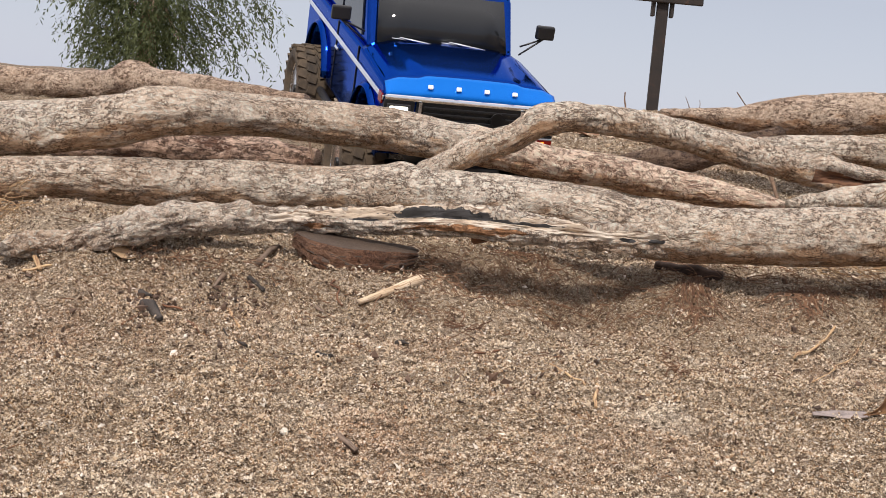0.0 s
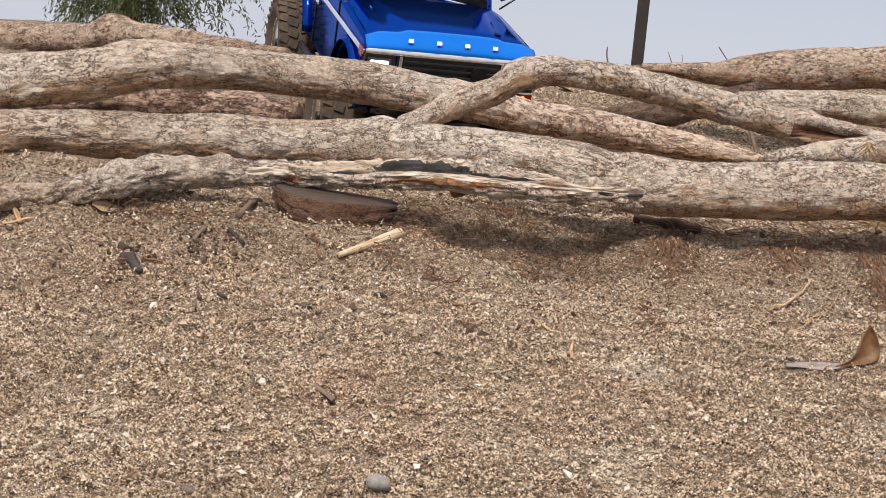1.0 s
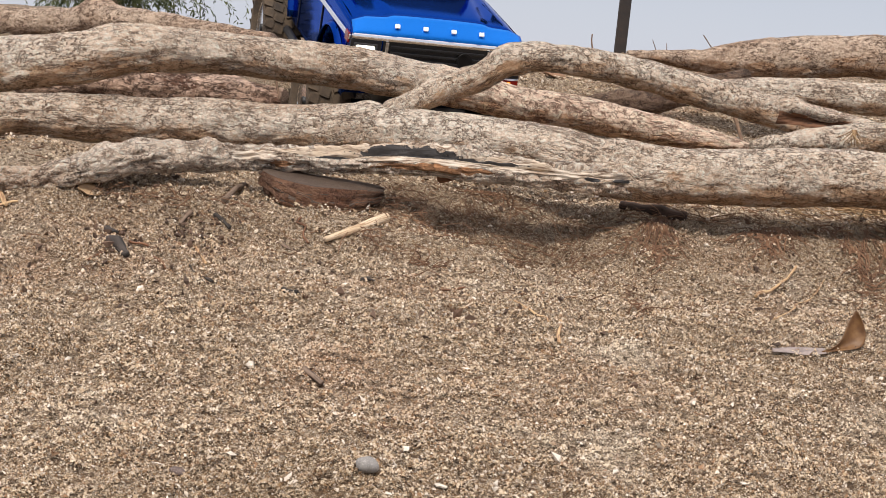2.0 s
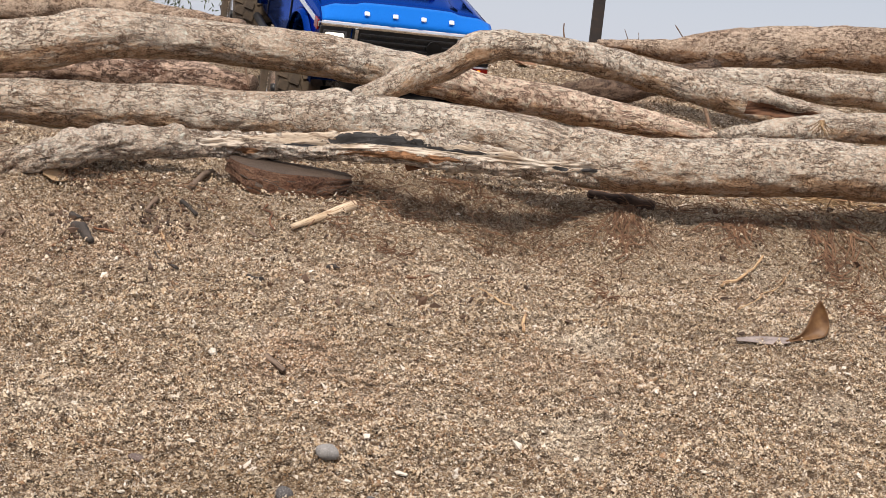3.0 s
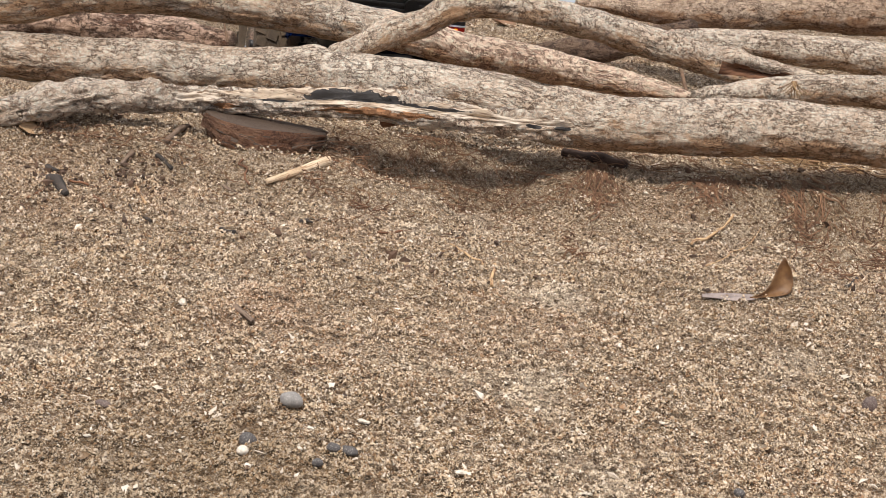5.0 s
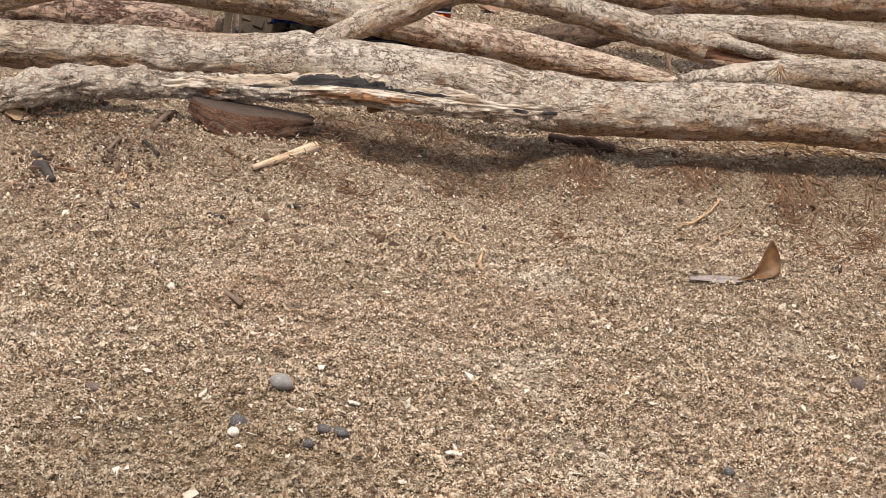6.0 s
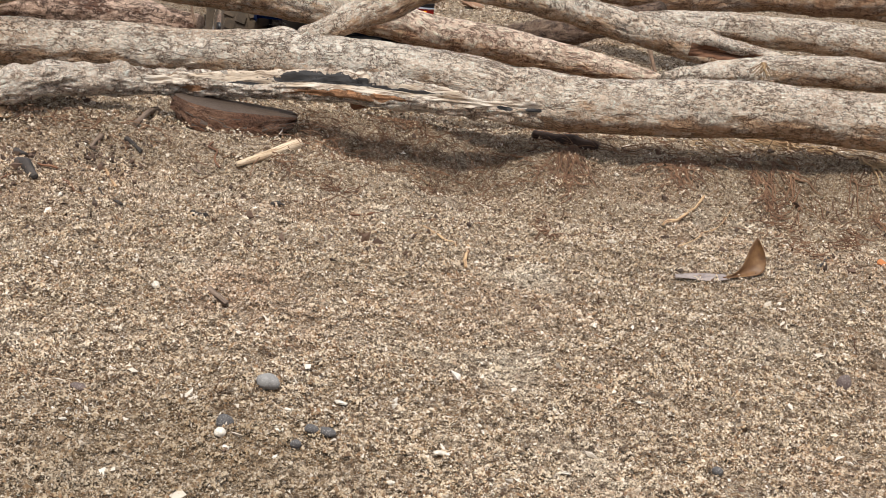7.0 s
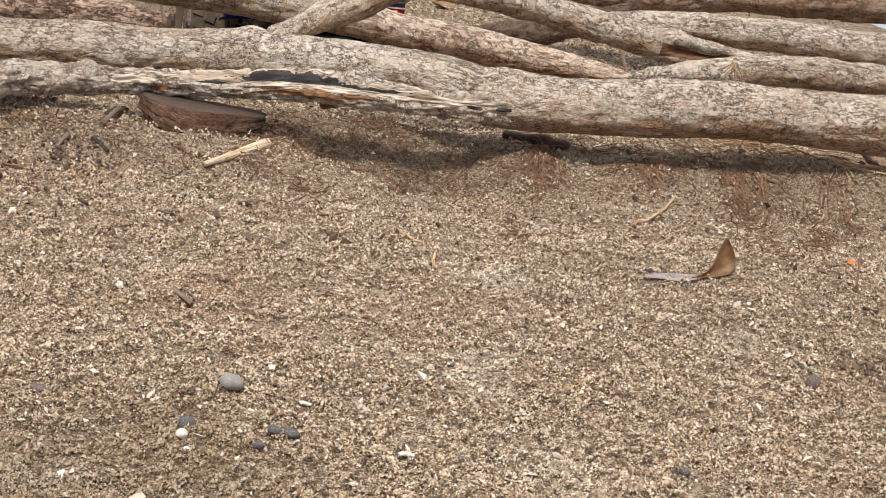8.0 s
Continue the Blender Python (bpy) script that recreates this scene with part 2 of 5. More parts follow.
def split_material():
    """Bark that gives way to bare, charred and reddish wood where the attribute "bare" says so."""
    k = Nodes("split_branch", 0.85)
    bark, hb = bark_layers(k, (0.95, 0.835, 0.71), (0.85, 0.68, 0.53), (0.46, 0.265, 0.15), (0.10, 0.05, 0.027))
    pale, hw = wood_layers(k, (0.66, 0.585, 0.495), (0.56, 0.45, 0.34), (0.20, 0.135, 0.09), 1.0)
    at = k.n.new("ShaderNodeAttribute")
    at.attribute_name = "bare"
    sep = k.n.new("ShaderNodeSeparateXYZ")
    k.l.new(at.outputs["Vector"], sep.inputs[0])
    g = k.coord("grain", (0.3, 1, 1))
    rag = k.math("SUBTRACT", k.noise(g, 260, 5, 0.65)[0], 0.5)

    def mask(axis, rough):
        return k.ramp(k.math("ADD", sep.outputs[axis], k.math("MULTIPLY", rag, rough)), [(0.0, 0.0), (0.05, 1.0)])

    bare = mask(0, 3.2)
    base = k.mix(bare, bark, pale)
    base = k.mix(mask(2, 2.4), base, (0.42, 0.21, 0.10))
    burnt = mask(1, 1.8)
    base = k.mix(burnt, base, k.mix(hw, (0.012, 0.012, 0.013), (0.075, 0.07, 0.07)))
    k.colour(base)
    h = k.mix(bare, hb, k.math("MULTIPLY", hw, 0.5))
    k.bump(k.math("SUBTRACT", h, k.math("MULTIPLY", burnt, 0.5)), 1.0, 0.0026)
    return k.mat


SPLIT = split_material()
WOOD_CHAR = wood_material("wood_charred", (0.065, 0.052, 0.045), (0.030, 0.024, 0.021), (0.012, 0.011, 0.010))
WOOD_RED = wood_material("wood_red", (0.24, 0.115, 0.06), (0.16, 0.075, 0.04), (0.06, 0.03, 0.018))
WOOD_GREY = wood_material("wood_grey", (0.23, 0.17, 0.13), (0.17, 0.115, 0.08), (0.08, 0.05, 0.035))
WOOD_TAN = wood_material("wood_tan", (0.62, 0.44, 0.25), (0.50, 0.32, 0.17), (0.24, 0.13, 0.07))


GRAIN_STOPS = [(0.0, (0.52, 0.385, 0.245)), (0.16, (0.27, 0.165, 0.083)), (0.25, (0.62, 0.50, 0.355)), (0.40, (0.155, 0.085, 0.042)),
               (0.49, (0.55, 0.425, 0.285)), (0.61, (0.72, 0.60, 0.45)), (0.72, (0.34, 0.20, 0.11)), (0.80, (0.79, 0.69, 0.56)),
               (0.90, (0.070, 0.043, 0.027)), (0.95, (0.88, 0.80, 0.70))]


def zones(k, g, base):
    """Olive and pinkish stretches, bleached drifts, small dark pits that paint in shade between clumps, and one darker
    olive patch on the near beach.
    """
    for size, at, tint, most in ((6.3, 0.50, (0.22, 0.145, 0.065), 0.20), (5.1, 0.53, (0.46, 0.25, 0.15), 0.32), (9.5, 0.54, (0.84, 0.76, 0.62), 0.45), (31.0, 0.54, (0.13, 0.066, 0.030), 0.50)):
        n, _ = k.noise(k.add_vec(g, k.noise(g, 40, 2)[1], 0.02), size, 5, 0.62, 0.3)
        base = k.mix(k.ramp(n, [(at, 0.0), (at + 0.16, most)]), base, tint)
    # shade in the hollows between clumps, painted as dark pits
    pit_shade, _ = k.noise(g, 210, 5, 0.65)
    base = k.mix(k.ramp(pit_shade, [(0.405, 0.90), (0.488, 0.0)]), base, (0.050, 0.028, 0.013))
    base = k.mix(k.ramp(k.noise(g, 330, 3, 0.6)[0], [(0.54, 0.0), (0.62, 0.55)]), base, (0.86, 0.74, 0.58))
    away = k.n.new("ShaderNodeVectorMath")
    away.operation = "DISTANCE"
    k.l.new(k.add_vec(g, k.noise(g, 16, 4)[1], 0.07), away.inputs[0])
    away.inputs[1].default_value = OLIVE_PATCH
    return k.mix(k.ramp(away.outputs["Value"], [(0.05, 0.42), (0.13, 0.0)]), base, (0.13, 0.085, 0.035))


OLIVE_PATCH = (-0.015, 0.717, 0.102)


def sand_material():
    k = Nodes("sand", 0.95)
    g = k.coord()
    d, c = k.voronoi(g, 1150)
    sep = k.n.new("ShaderNodeSeparateColor")
    k.l.new(c, sep.inputs[0])
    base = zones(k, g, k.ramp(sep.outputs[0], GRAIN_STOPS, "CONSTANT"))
    # darker base and cell edges stand in for shade between grains
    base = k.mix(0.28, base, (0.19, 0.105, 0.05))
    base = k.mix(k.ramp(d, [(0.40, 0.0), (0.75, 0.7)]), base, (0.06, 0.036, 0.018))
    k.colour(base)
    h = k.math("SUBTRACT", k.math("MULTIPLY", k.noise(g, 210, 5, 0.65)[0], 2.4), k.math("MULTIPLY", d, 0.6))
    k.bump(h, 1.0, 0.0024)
    return k.mat


SAND = sand_material()


def grain_material():
    k = Nodes("sand_grain", 0.8)
    g = k.coord()
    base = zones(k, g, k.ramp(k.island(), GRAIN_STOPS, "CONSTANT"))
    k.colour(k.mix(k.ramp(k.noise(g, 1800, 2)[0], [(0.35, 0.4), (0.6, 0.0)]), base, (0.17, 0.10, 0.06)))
    return k.mat


GRAIN = grain_material()


def plain(name, colour, rough=0.5, metal=0.0, vary=0.15, scale=60, bump=0.0):
    k = Nodes(name, rough, metal)
    n, _ = k.noise(k.coord(), scale, 5)
    dark = tuple(v * (1 - vary) for v in colour)
    lite = tuple(min(1, v * (1 + vary)) for v in colour)
    k.colour(k.mix(k.ramp(n, [(0.3, 0.0), (0.7, 1.0)]), dark, lite))
    if bump:
        k.bump(n, 0.8, bump)
    return k.mat


# ---- mesh helpers ----
def part(name, bm, material, parent=None, label=""):
    """Links a bmesh as one mesh object under a thing or a part."""
    me = bpy.data.meshes.new(name)
    bm.to_mesh(me)
    bm.free()
    me.materials.append(material)
    ob = new(name, me)
    if parent:
        ob.parent = parent
    return tagged(ob, label)


def thing(name, label, category, m=None, group="", kind=""):
    ob = tagged(new(name), label, category, group, kind)
    ob.empty_display_size = 0.05
    if m is not None:
        ob.matrix_basis = m
    return ob


def from_arrays(name, verts, faces, material, smooth=True, attr=None):
    """A mesh object from arrays of vertices and of equal-sized faces; attr: (name, vectors) a vertex."""
    me = bpy.data.meshes.new(name)
    verts, faces = np.asarray(verts, np.float32), np.asarray(faces, np.int32)
    n, size = faces.shape
    me.vertices.add(len(verts))
    me.vertices.foreach_set("co", verts.ravel())
    me.loops.add(n * size)
    me.loops.foreach_set("vertex_index", faces.ravel())
    me.polygons.add(n)
    me.polygons.foreach_set("loop_start", np.arange(0, n * size, size, dtype=np.int32))
    me.polygons.foreach_set("loop_total", np.full(n, size, np.int32))
    me.update(calc_edges=True)
    me.validate()
    if attr:
        a = me.attributes.new(attr[0], "FLOAT_VECTOR", "POINT")
        a.data.foreach_set("vector", np.asarray(attr[1], np.float32).ravel())
    me.polygons.foreach_set("use_smooth", np.full(len(me.polygons), smooth, bool))
    for m in material if isinstance(material, (list, tuple)) else [material]:
        me.materials.append(m)
    return new(name, me)


def spline(pts, gap):
    """A smooth line through rows of numbers (place, radius), sampled about every gap metres."""
    p = np.asarray(pts, float)
    p = np.vstack([2 * p[0] - p[1], p, 2 * p[-1] - p[-2]])
    out = []
    for i in range(1, len(p) - 2):
        n = max(2, int(np.linalg.norm(p[i + 1, :3] - p[i, :3]) / gap))
        t = np.linspace(0, 1, n, endpoint=False)[:, None]
        out.append(0.5 * (2 * p[i] + (p[i + 1] - p[i - 1]) * t + (2 * p[i - 1] - 5 * p[i] + 4 * p[i + 1] - p[i + 2]) * t ** 2
                          + (3 * p[i] - p[i - 1] - 3 * p[i + 1] + p[i + 2]) * t ** 3))
    out.append(p[-2][None])
    return np.vstack(out)


def log(name, pts, seed, materials, gap=0.003, round_=56, lump=0.08, ridge=0.0011, knots=(), carve=None, pick=None, fields=None, ends=(0.5, 0.5)):
    """A limb along a line: lumps, bark ridges, knots (along, turn, size, rise); carve(s, a) changes the radius, pick(s, a, n) the material.
    s runs 0..1 along, a is the turn from the top towards the front."""
    c = spline(pts, gap)
    pos, rad = c[:, :3], c[:, 3]
    n = len(c)
    tang = np.gradient(pos, axis=0)
    tang /= np.linalg.norm(tang, axis=1)[:, None]
    side = np.cross(tang, (0, 0, 1.0))
    side /= np.linalg.norm(side, axis=1)[:, None]
    up = np.cross(side, tang)
    arc = np.r_[0, np.cumsum(np.linalg.norm(np.diff(pos, axis=0), axis=1))]
    a = np.linspace(0, 2 * math.pi, round_, endpoint=False)
    S, A = np.meshgrid(arc, a, indexing="ij")
    R = np.repeat(rad[:, None], round_, 1)
    g = np.stack([S, R * np.cos(A), R * np.sin(A)], -1).reshape(-1, 3) + seed * 1.37
    disp = lump * R.ravel() * fbm(g * (14, 22, 22), 3, seed)
    disp += ridge * fbm(g * (55, 170, 170), 3, seed + 9)
    disp += 1.2 * ridge * np.maximum(0, lattice(g * (30, 90, 90), seed + 21) - 0.25)
    if round_ >= 48:
        disp += 0.55 * ridge * np.maximum(0, lattice(g * (110, 300, 300), seed + 31)) - 0.7 * ridge * step(lattice(g * (60, 210, 210), seed + 33), 0.35, 0.5)
    T = (S / arc[-1]).ravel()
    for along, turn, size, rise in knots:
        off = np.abs((A.ravel() - turn + math.pi) % (2 * math.pi) - math.pi) * R.ravel()
        disp += rise * np.exp(-((S.ravel() - along * arc[-1]) ** 2 + off ** 2) / size ** 2)
    if carve:
        disp += carve(T, A.ravel()) * R.ravel()
    r = R.ravel() + disp
    # close the ends with a shrinking ring
    V = np.repeat(pos, round_, 0) + r[:, None] * (np.cos(A.ravel())[:, None] * np.repeat(up, round_, 0) + np.sin(A.ravel())[:, None] * np.repeat(side, round_, 0))
    V = V.reshape(n, round_, 3)
    caps = [(0, ends[0], -1), (n - 1, ends[1], 1)]
    rings, grain = [V], [g.reshape(n, round_, 3)]
    for at, bulge, sign in caps:
        extra, eg = [], []
        for f in (0.75, 0.35, 0.02):
            ring = pos[at] + (V[at] - pos[at]) * f + tang[at] * sign * rad[at] * bulge * math.sqrt(1 - f * f)
            extra.append(ring + 0.02 * rad[at] * np.random.RandomState(seed).randn(round_, 1))
            eg.append(grain[0 if sign < 0 else 0][0 if sign < 0 else -1] * (1, f, f))
        if sign < 0:
            rings, grain = [np.array(extra[::-1])] + rings, [np.array(eg[::-1])] + grain
        else:
            rings, grain = rings + [np.array(extra)], grain + [np.array(eg)]
    V, G = np.concatenate(rings), np.concatenate(grain)
    m = len(V)
    i, j = np.meshgrid(np.arange(m - 1), np.arange(round_), indexing="ij")
    i, j = i.ravel(), j.ravel()
    k = (j + 1) % round_
    faces = np.stack([i * round_ + j, (i + 1) * round_ + j, (i + 1) * round_ + k, i * round_ + k], -1)[:, ::-1]
    ob = from_arrays(name, V.reshape(-1, 3), faces, materials, True, ("grain", G.reshape(-1, 3)))
    if fields:
        s = np.clip((np.repeat(np.arange(m), round_) - 3) / (n - 1), 0, 1)
        f = ob.data.attributes.new("bare", "FLOAT_VECTOR", "POINT")
        f.data.foreach_set("vector", fields(s, np.tile(a, m)).astype(np.float32).ravel())
    if pick:
        s = np.clip((i - 2.5) / (n - 1), 0, 1)
        ang = 2 * math.pi * (j + 0.5) / round_
        ob.data.polygons.foreach_set("material_index", pick(s, ang, G.reshape(-1, 3)[faces[:, 0]]).astype(np.int32))
    return ob


# ---- the ground: one sheet to the horizon ----
def grown(lo, hi, gap, far, rate=1.25):
    """Evenly spaced from lo to hi, then ever wider out to far on both sides."""
    mid = list(np.arange(lo, hi, gap))
    a, b, g = [], [], gap
    x, w = lo, mid[-1]
    while x > -far or w < far:
        g *= rate
        x, w = x - g, w + g
        a.append(x), b.append(w)
    return np.array(a[::-1] + mid + b)


GX, GY = grown(-0.66, 0.90, 0.0046, 3000), grown(0.60, 2.30, 0.0046, 3000)
X, Y = np.meshgrid(GX, GY, indexing="ij")
Z = height(X, Y) - 0.0008
_i, _j = np.meshgrid(np.arange(len(GX) - 1), np.arange(len(GY) - 1), indexing="ij")
_q = (_i * len(GY) + _j).ravel()
ground = from_arrays("ground", np.stack([X, Y, Z], -1).reshape(-1, 3), np.stack([_q, _q + len(GY), _q + len(GY) + 1, _q + 1], -1), SAND)
tagged(ground, "coarse tan beach sand sloping up to a low bank", "sand", kind="structure")


# ---- driftwood ----
TRUNK = [
    (-0.620, 1.533, 0.182, 0.0196), (-0.515, 1.544, 0.192, 0.0203), (-0.434, 1.545, 0.200, 0.0208), (-0.381, 1.550, 0.207, 0.0203), (-0.328, 1.563, 0.208, 0.0233),
    (-0.276, 1.579, 0.209, 0.0241), (-0.221, 1.589, 0.213, 0.0236), (-0.165, 1.591, 0.215, 0.0242), (-0.109, 1.590, 0.219, 0.0242), (-0.052, 1.588, 0.222, 0.0247),
    (0.004, 1.581, 0.224, 0.0258), (0.060, 1.567, 0.224, 0.0261), (0.114, 1.541, 0.223, 0.0251), (0.145, 1.520, 0.220, 0.0253), (0.193, 1.506, 0.213, 0.0261),
    (0.245, 1.498, 0.214, 0.0265), (0.324, 1.498, 0.220, 0.0265), (0.414, 1.501, 0.228, 0.0266), (0.485, 1.503, 0.229, 0.0271), (0.564, 1.503, 0.230, 0.0277),
    (0.757, 1.515, 0.233, 0.0289),
]
BRANCH = [
    (-0.376, 1.370, 0.151, 0.0078), (-0.368, 1.377, 0.154, 0.0098), (-0.336, 1.387, 0.159, 0.0099), (-0.290, 1.400, 0.171, 0.0124), (-0.262, 1.407, 0.179, 0.0135),
    (-0.231, 1.423, 0.188, 0.0136), (-0.198, 1.442, 0.190, 0.0123), (-0.175, 1.461, 0.190, 0.0114), (-0.141, 1.482, 0.192, 0.0121), (-0.099, 1.483, 0.195, 0.0126),
    (-0.046, 1.480, 0.200, 0.0126), (0.006, 1.477, 0.205, 0.0131), (0.058, 1.468, 0.206, 0.0125), (0.110, 1.463, 0.206, 0.0114), (0.152, 1.468, 0.205, 0.0114),
    (0.208, 1.496, 0.206, 0.0148), (0.260, 1.523, 0.213, 0.0173),
]
UPPER = [
    (-0.624, 1.604, 0.226, 0.0284), (-0.507, 1.594, 0.239, 0.0276), (-0.448, 1.584, 0.247, 0.0269), (-0.392, 1.579, 0.255, 0.0262), (-0.335, 1.574, 0.265, 0.0250),
    (-0.282, 1.583, 0.279, 0.0224), (-0.231, 1.618, 0.283, 0.0217), (-0.178, 1.653, 0.284, 0.0222), (-0.121, 1.674, 0.283, 0.0224), (-0.062, 1.694, 0.280, 0.0225),
    (-0.002, 1.703, 0.275, 0.0210), (0.047, 1.707, 0.2715, 0.0200), (0.085, 1.720, 0.2655, 0.0190), (0.123, 1.735, 0.2605, 0.0190), (0.164, 1.754, 0.260, 0.0186),
    (0.208, 1.769, 0.254, 0.0188), (0.249, 1.772, 0.250, 0.0175), (0.300, 1.764, 0.245, 0.0143), (0.344, 1.750, 0.241, 0.0099), (0.374, 1.741, 0.237, 0.0055),
]
LIMB = [
    (-0.029, 1.584, 0.245, 0.0090), (0.001, 1.588, 0.258, 0.0118), (0.027, 1.591, 0.274, 0.0140), (0.054, 1.587, 0.284, 0.0138), (0.071, 1.583, 0.296, 0.0140),
    (0.085, 1.579, 0.307, 0.0140), (0.096, 1.579, 0.3115, 0.0136), (0.112, 1.579, 0.313, 0.0140), (0.142, 1.589, 0.313, 0.0140), (0.183, 1.604, 0.311, 0.0147),
    (0.226, 1.625, 0.306, 0.0155), (0.264, 1.639, 0.299, 0.0156), (0.301, 1.649, 0.293, 0.0157), (0.339, 1.659, 0.287, 0.0158), (0.376, 1.663, 0.281, 0.0159),
    (0.412, 1.666, 0.278, 0.0141), (0.451, 1.654, 0.275, 0.0117), (0.476, 1.641, 0.273, 0.0081),
]
BROKEN = [
    (0.341, 1.607, 0.246, 0.0057), (0.367, 1.610, 0.251, 0.0091), (0.395, 1.613, 0.256, 0.0125), (0.446, 1.616, 0.264, 0.0148), (0.503, 1.617, 0.271, 0.0160),
    (0.574, 1.627, 0.272, 0.0155), (0.759, 1.648, 0.278, 0.0163),
]
BACK_HIGH = [
    (0.260, 2.044, 0.333, 0.0050), (0.317, 2.039, 0.334, 0.0101), (0.352, 2.032, 0.334, 0.0143), (0.387, 2.029, 0.338, 0.0214), (0.421, 2.023, 0.343, 0.0256),
    (0.449, 2.025, 0.346, 0.0278), (0.492, 2.024, 0.352, 0.0271), (0.540, 2.024, 0.358, 0.0256), (0.649, 2.037, 0.366, 0.0287), (0.702, 2.039, 0.370, 0.0308),
    (0.933, 2.060, 0.388, 0.0304),
]
BACK_LOW = [
    (0.368, 1.946, 0.303, 0.0096), (0.408, 1.949, 0.305, 0.0137), (0.452, 1.952, 0.306, 0.0165), (0.493, 1.953, 0.307, 0.0179), (0.584, 1.955, 0.308, 0.0200),
    (0.683, 1.965, 0.306, 0.0208), (0.906, 1.976, 0.303, 0.0223),
]
BACK_FAR = [
    (-0.950, 2.324, 0.260, 0.0230), (-0.729, 2.276, 0.281, 0.0225), (-0.641, 2.246, 0.290, 0.0222), (-0.549, 2.194, 0.295, 0.0201), (-0.458, 2.134, 0.302, 0.0188),
    (-0.369, 2.053, 0.310, 0.0174), (-0.301, 1.991, 0.306, 0.0162), (-0.249, 1.970, 0.302, 0.0153), (-0.183, 1.948, 0.297, 0.0137),
]
HIDDEN = [
    (-0.482, 1.947, 0.227, 0.0193), (-0.413, 1.949, 0.231, 0.0207), (-0.344, 1.950, 0.235, 0.0214), (-0.275, 1.950, 0.236, 0.0214), (-0.219, 1.949, 0.235, 0.0200),
    (-0.164, 1.944, 0.233, 0.0151),
]
STUMP = [
    (0.197, 1.990, 0.264, 0.0070), (0.224, 1.985, 0.267, 0.0119), (0.258, 1.977, 0.273, 0.0147), (0.291, 1.969, 0.280, 0.0153), (0.345, 1.970, 0.297, 0.0153),
    (0.399, 1.970, 0.318, 0.0139),
]


def worn_shaded_below(s, a):
    """Bark thinned to brown, with underside shade painted in, on the side that faces the ground."""
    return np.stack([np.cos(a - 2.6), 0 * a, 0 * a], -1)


driftwood = thing("driftwood_tree", "long grey weathered driftwood trunk with a split dead branch", "driftwood", Matrix.Identity(4))
trunk = log("trunk", TRUNK, 1, [BARK], gap=0.0021, round_=104, lump=0.06, fields=worn_shaded_below, knots=((0.415, 0.2, 0.016, 0.006), (0.60, 0.3, 0.02, 0.006), (0.30, 0.6, 0.03, 0.003)))
trunk.parent = driftwood


def split_carve(s, a):
    """The open split along the branch's upper front."""
    front = np.abs((a - 1.0 + math.pi) % (2 * math.pi) - math.pi)
    run = step(s, 0.40, 0.50) * (1 - step(s, 0.66, 0.78))
    low = step(s, 0.62, 0.72) * (1 - step(s, 0.86, 0.92))
    out = -0.42 * run * np.exp(-(front / 0.42) ** 2) - 0.22 * low * np.exp(-((np.abs((a - 1.5 + math.pi) % (2 * math.pi) - math.pi)) / 0.5) ** 2)
    rib = lattice(np.stack([s * 16, np.cos(a) * 9, np.sin(a) * 9], -1), 61) + 0.6 * lattice(np.stack([s * 40, np.cos(a) * 22, np.sin(a) * 22], -1), 62)
    out = out + 0.13 * rib * step(s, 0.22, 0.36) * (1 - step(s, 0.86, 0.92)) * (0.35 + np.exp(-(front / 0.9) ** 2))
    return out + 0.16 * run * np.exp(-((np.abs((a - 0.25 + math.pi) % (2 * math.pi) - math.pi)) / 0.25) ** 2)


def bare_fields(s, a):
    """How far inside the bare, the charred and the reddish wood a place lies; negative outside."""
    def spot(s0, ds, a0, da, slope=0.0):
        return 1 - np.sqrt(((s - s0) / ds) ** 2 + ((a - a0 - slope * (s - s0)) / da) ** 2)

    bare = np.maximum.reduce([spot(0.380, 0.040, 1.15, 0.50), spot(0.53, 0.13, 0.75, 0.55), spot(0.62, 0.10, 1.45, 0.30, 1.0), spot(0.765, 0.155, 1.20, 0.55, 1.5)])
    burnt = np.maximum.reduce([spot(0.60, 0.085, 0.80, 0.36, 1.5), spot(0.69, 0.07, 1.00, 0.14, 2.0), spot(0.49, 0.024, 1.25, 0.22), spot(0.842, 0.012, 1.65, 0.20), spot(0.886, 0.016, 1.62, 0.15)])
    red = np.maximum(spot(0.63, 0.085, 1.95, 0.28), spot(0.42, 0.02, 1.9, 0.25))
    return np.stack([bare, burnt, red], -1)


branch = log("branch", BRANCH, 2, [SPLIT], gap=0.0014, round_=92, lump=0.17, ridge=0.0028,
             knots=((0.18, 0.5, 0.012, 0.006), (0.315, 0.3, 0.008, 0.004)), carve=split_carve, fields=bare_fields, ends=(0.8, 0.5))
branch.parent = driftwood
tagged(branch, "split dead branch with bare pale wood and a charred hollow")
limb = log("limb", LIMB, 3, [BARK, WOOD_RED], fields=worn_shaded_below, gap=0.0022, round_=72, lump=0.08, knots=((0.24, 0.4, 0.012, 0.003), (0.26, 3.6, 0.016, 0.005), (0.83, 0.2, 0.014, 0.004)),
           carve=lambda s, a: step(s, 0.79, 0.84) * (1 - step(s, 0.94, 0.97)) * (-0.70 * np.exp(-((a - 1.85) / 0.55) ** 2) + 0.16 * np.exp(-((a - 0.95) / 0.22) ** 2)
                                                                                            + 0.22 * np.exp(-((a - 2.0) / 0.6) ** 2) * lattice(np.stack([s * 60, 7 * a, 0 * a], -1), 71)),
           pick=lambda s, a, g: np.where((s > 0.80) & (s < 0.955) & (np.abs(a - 1.85 + 0.35 * lattice(g * (40, 200, 200), 3)) < 0.55), 1, 0))
limb.parent = driftwood
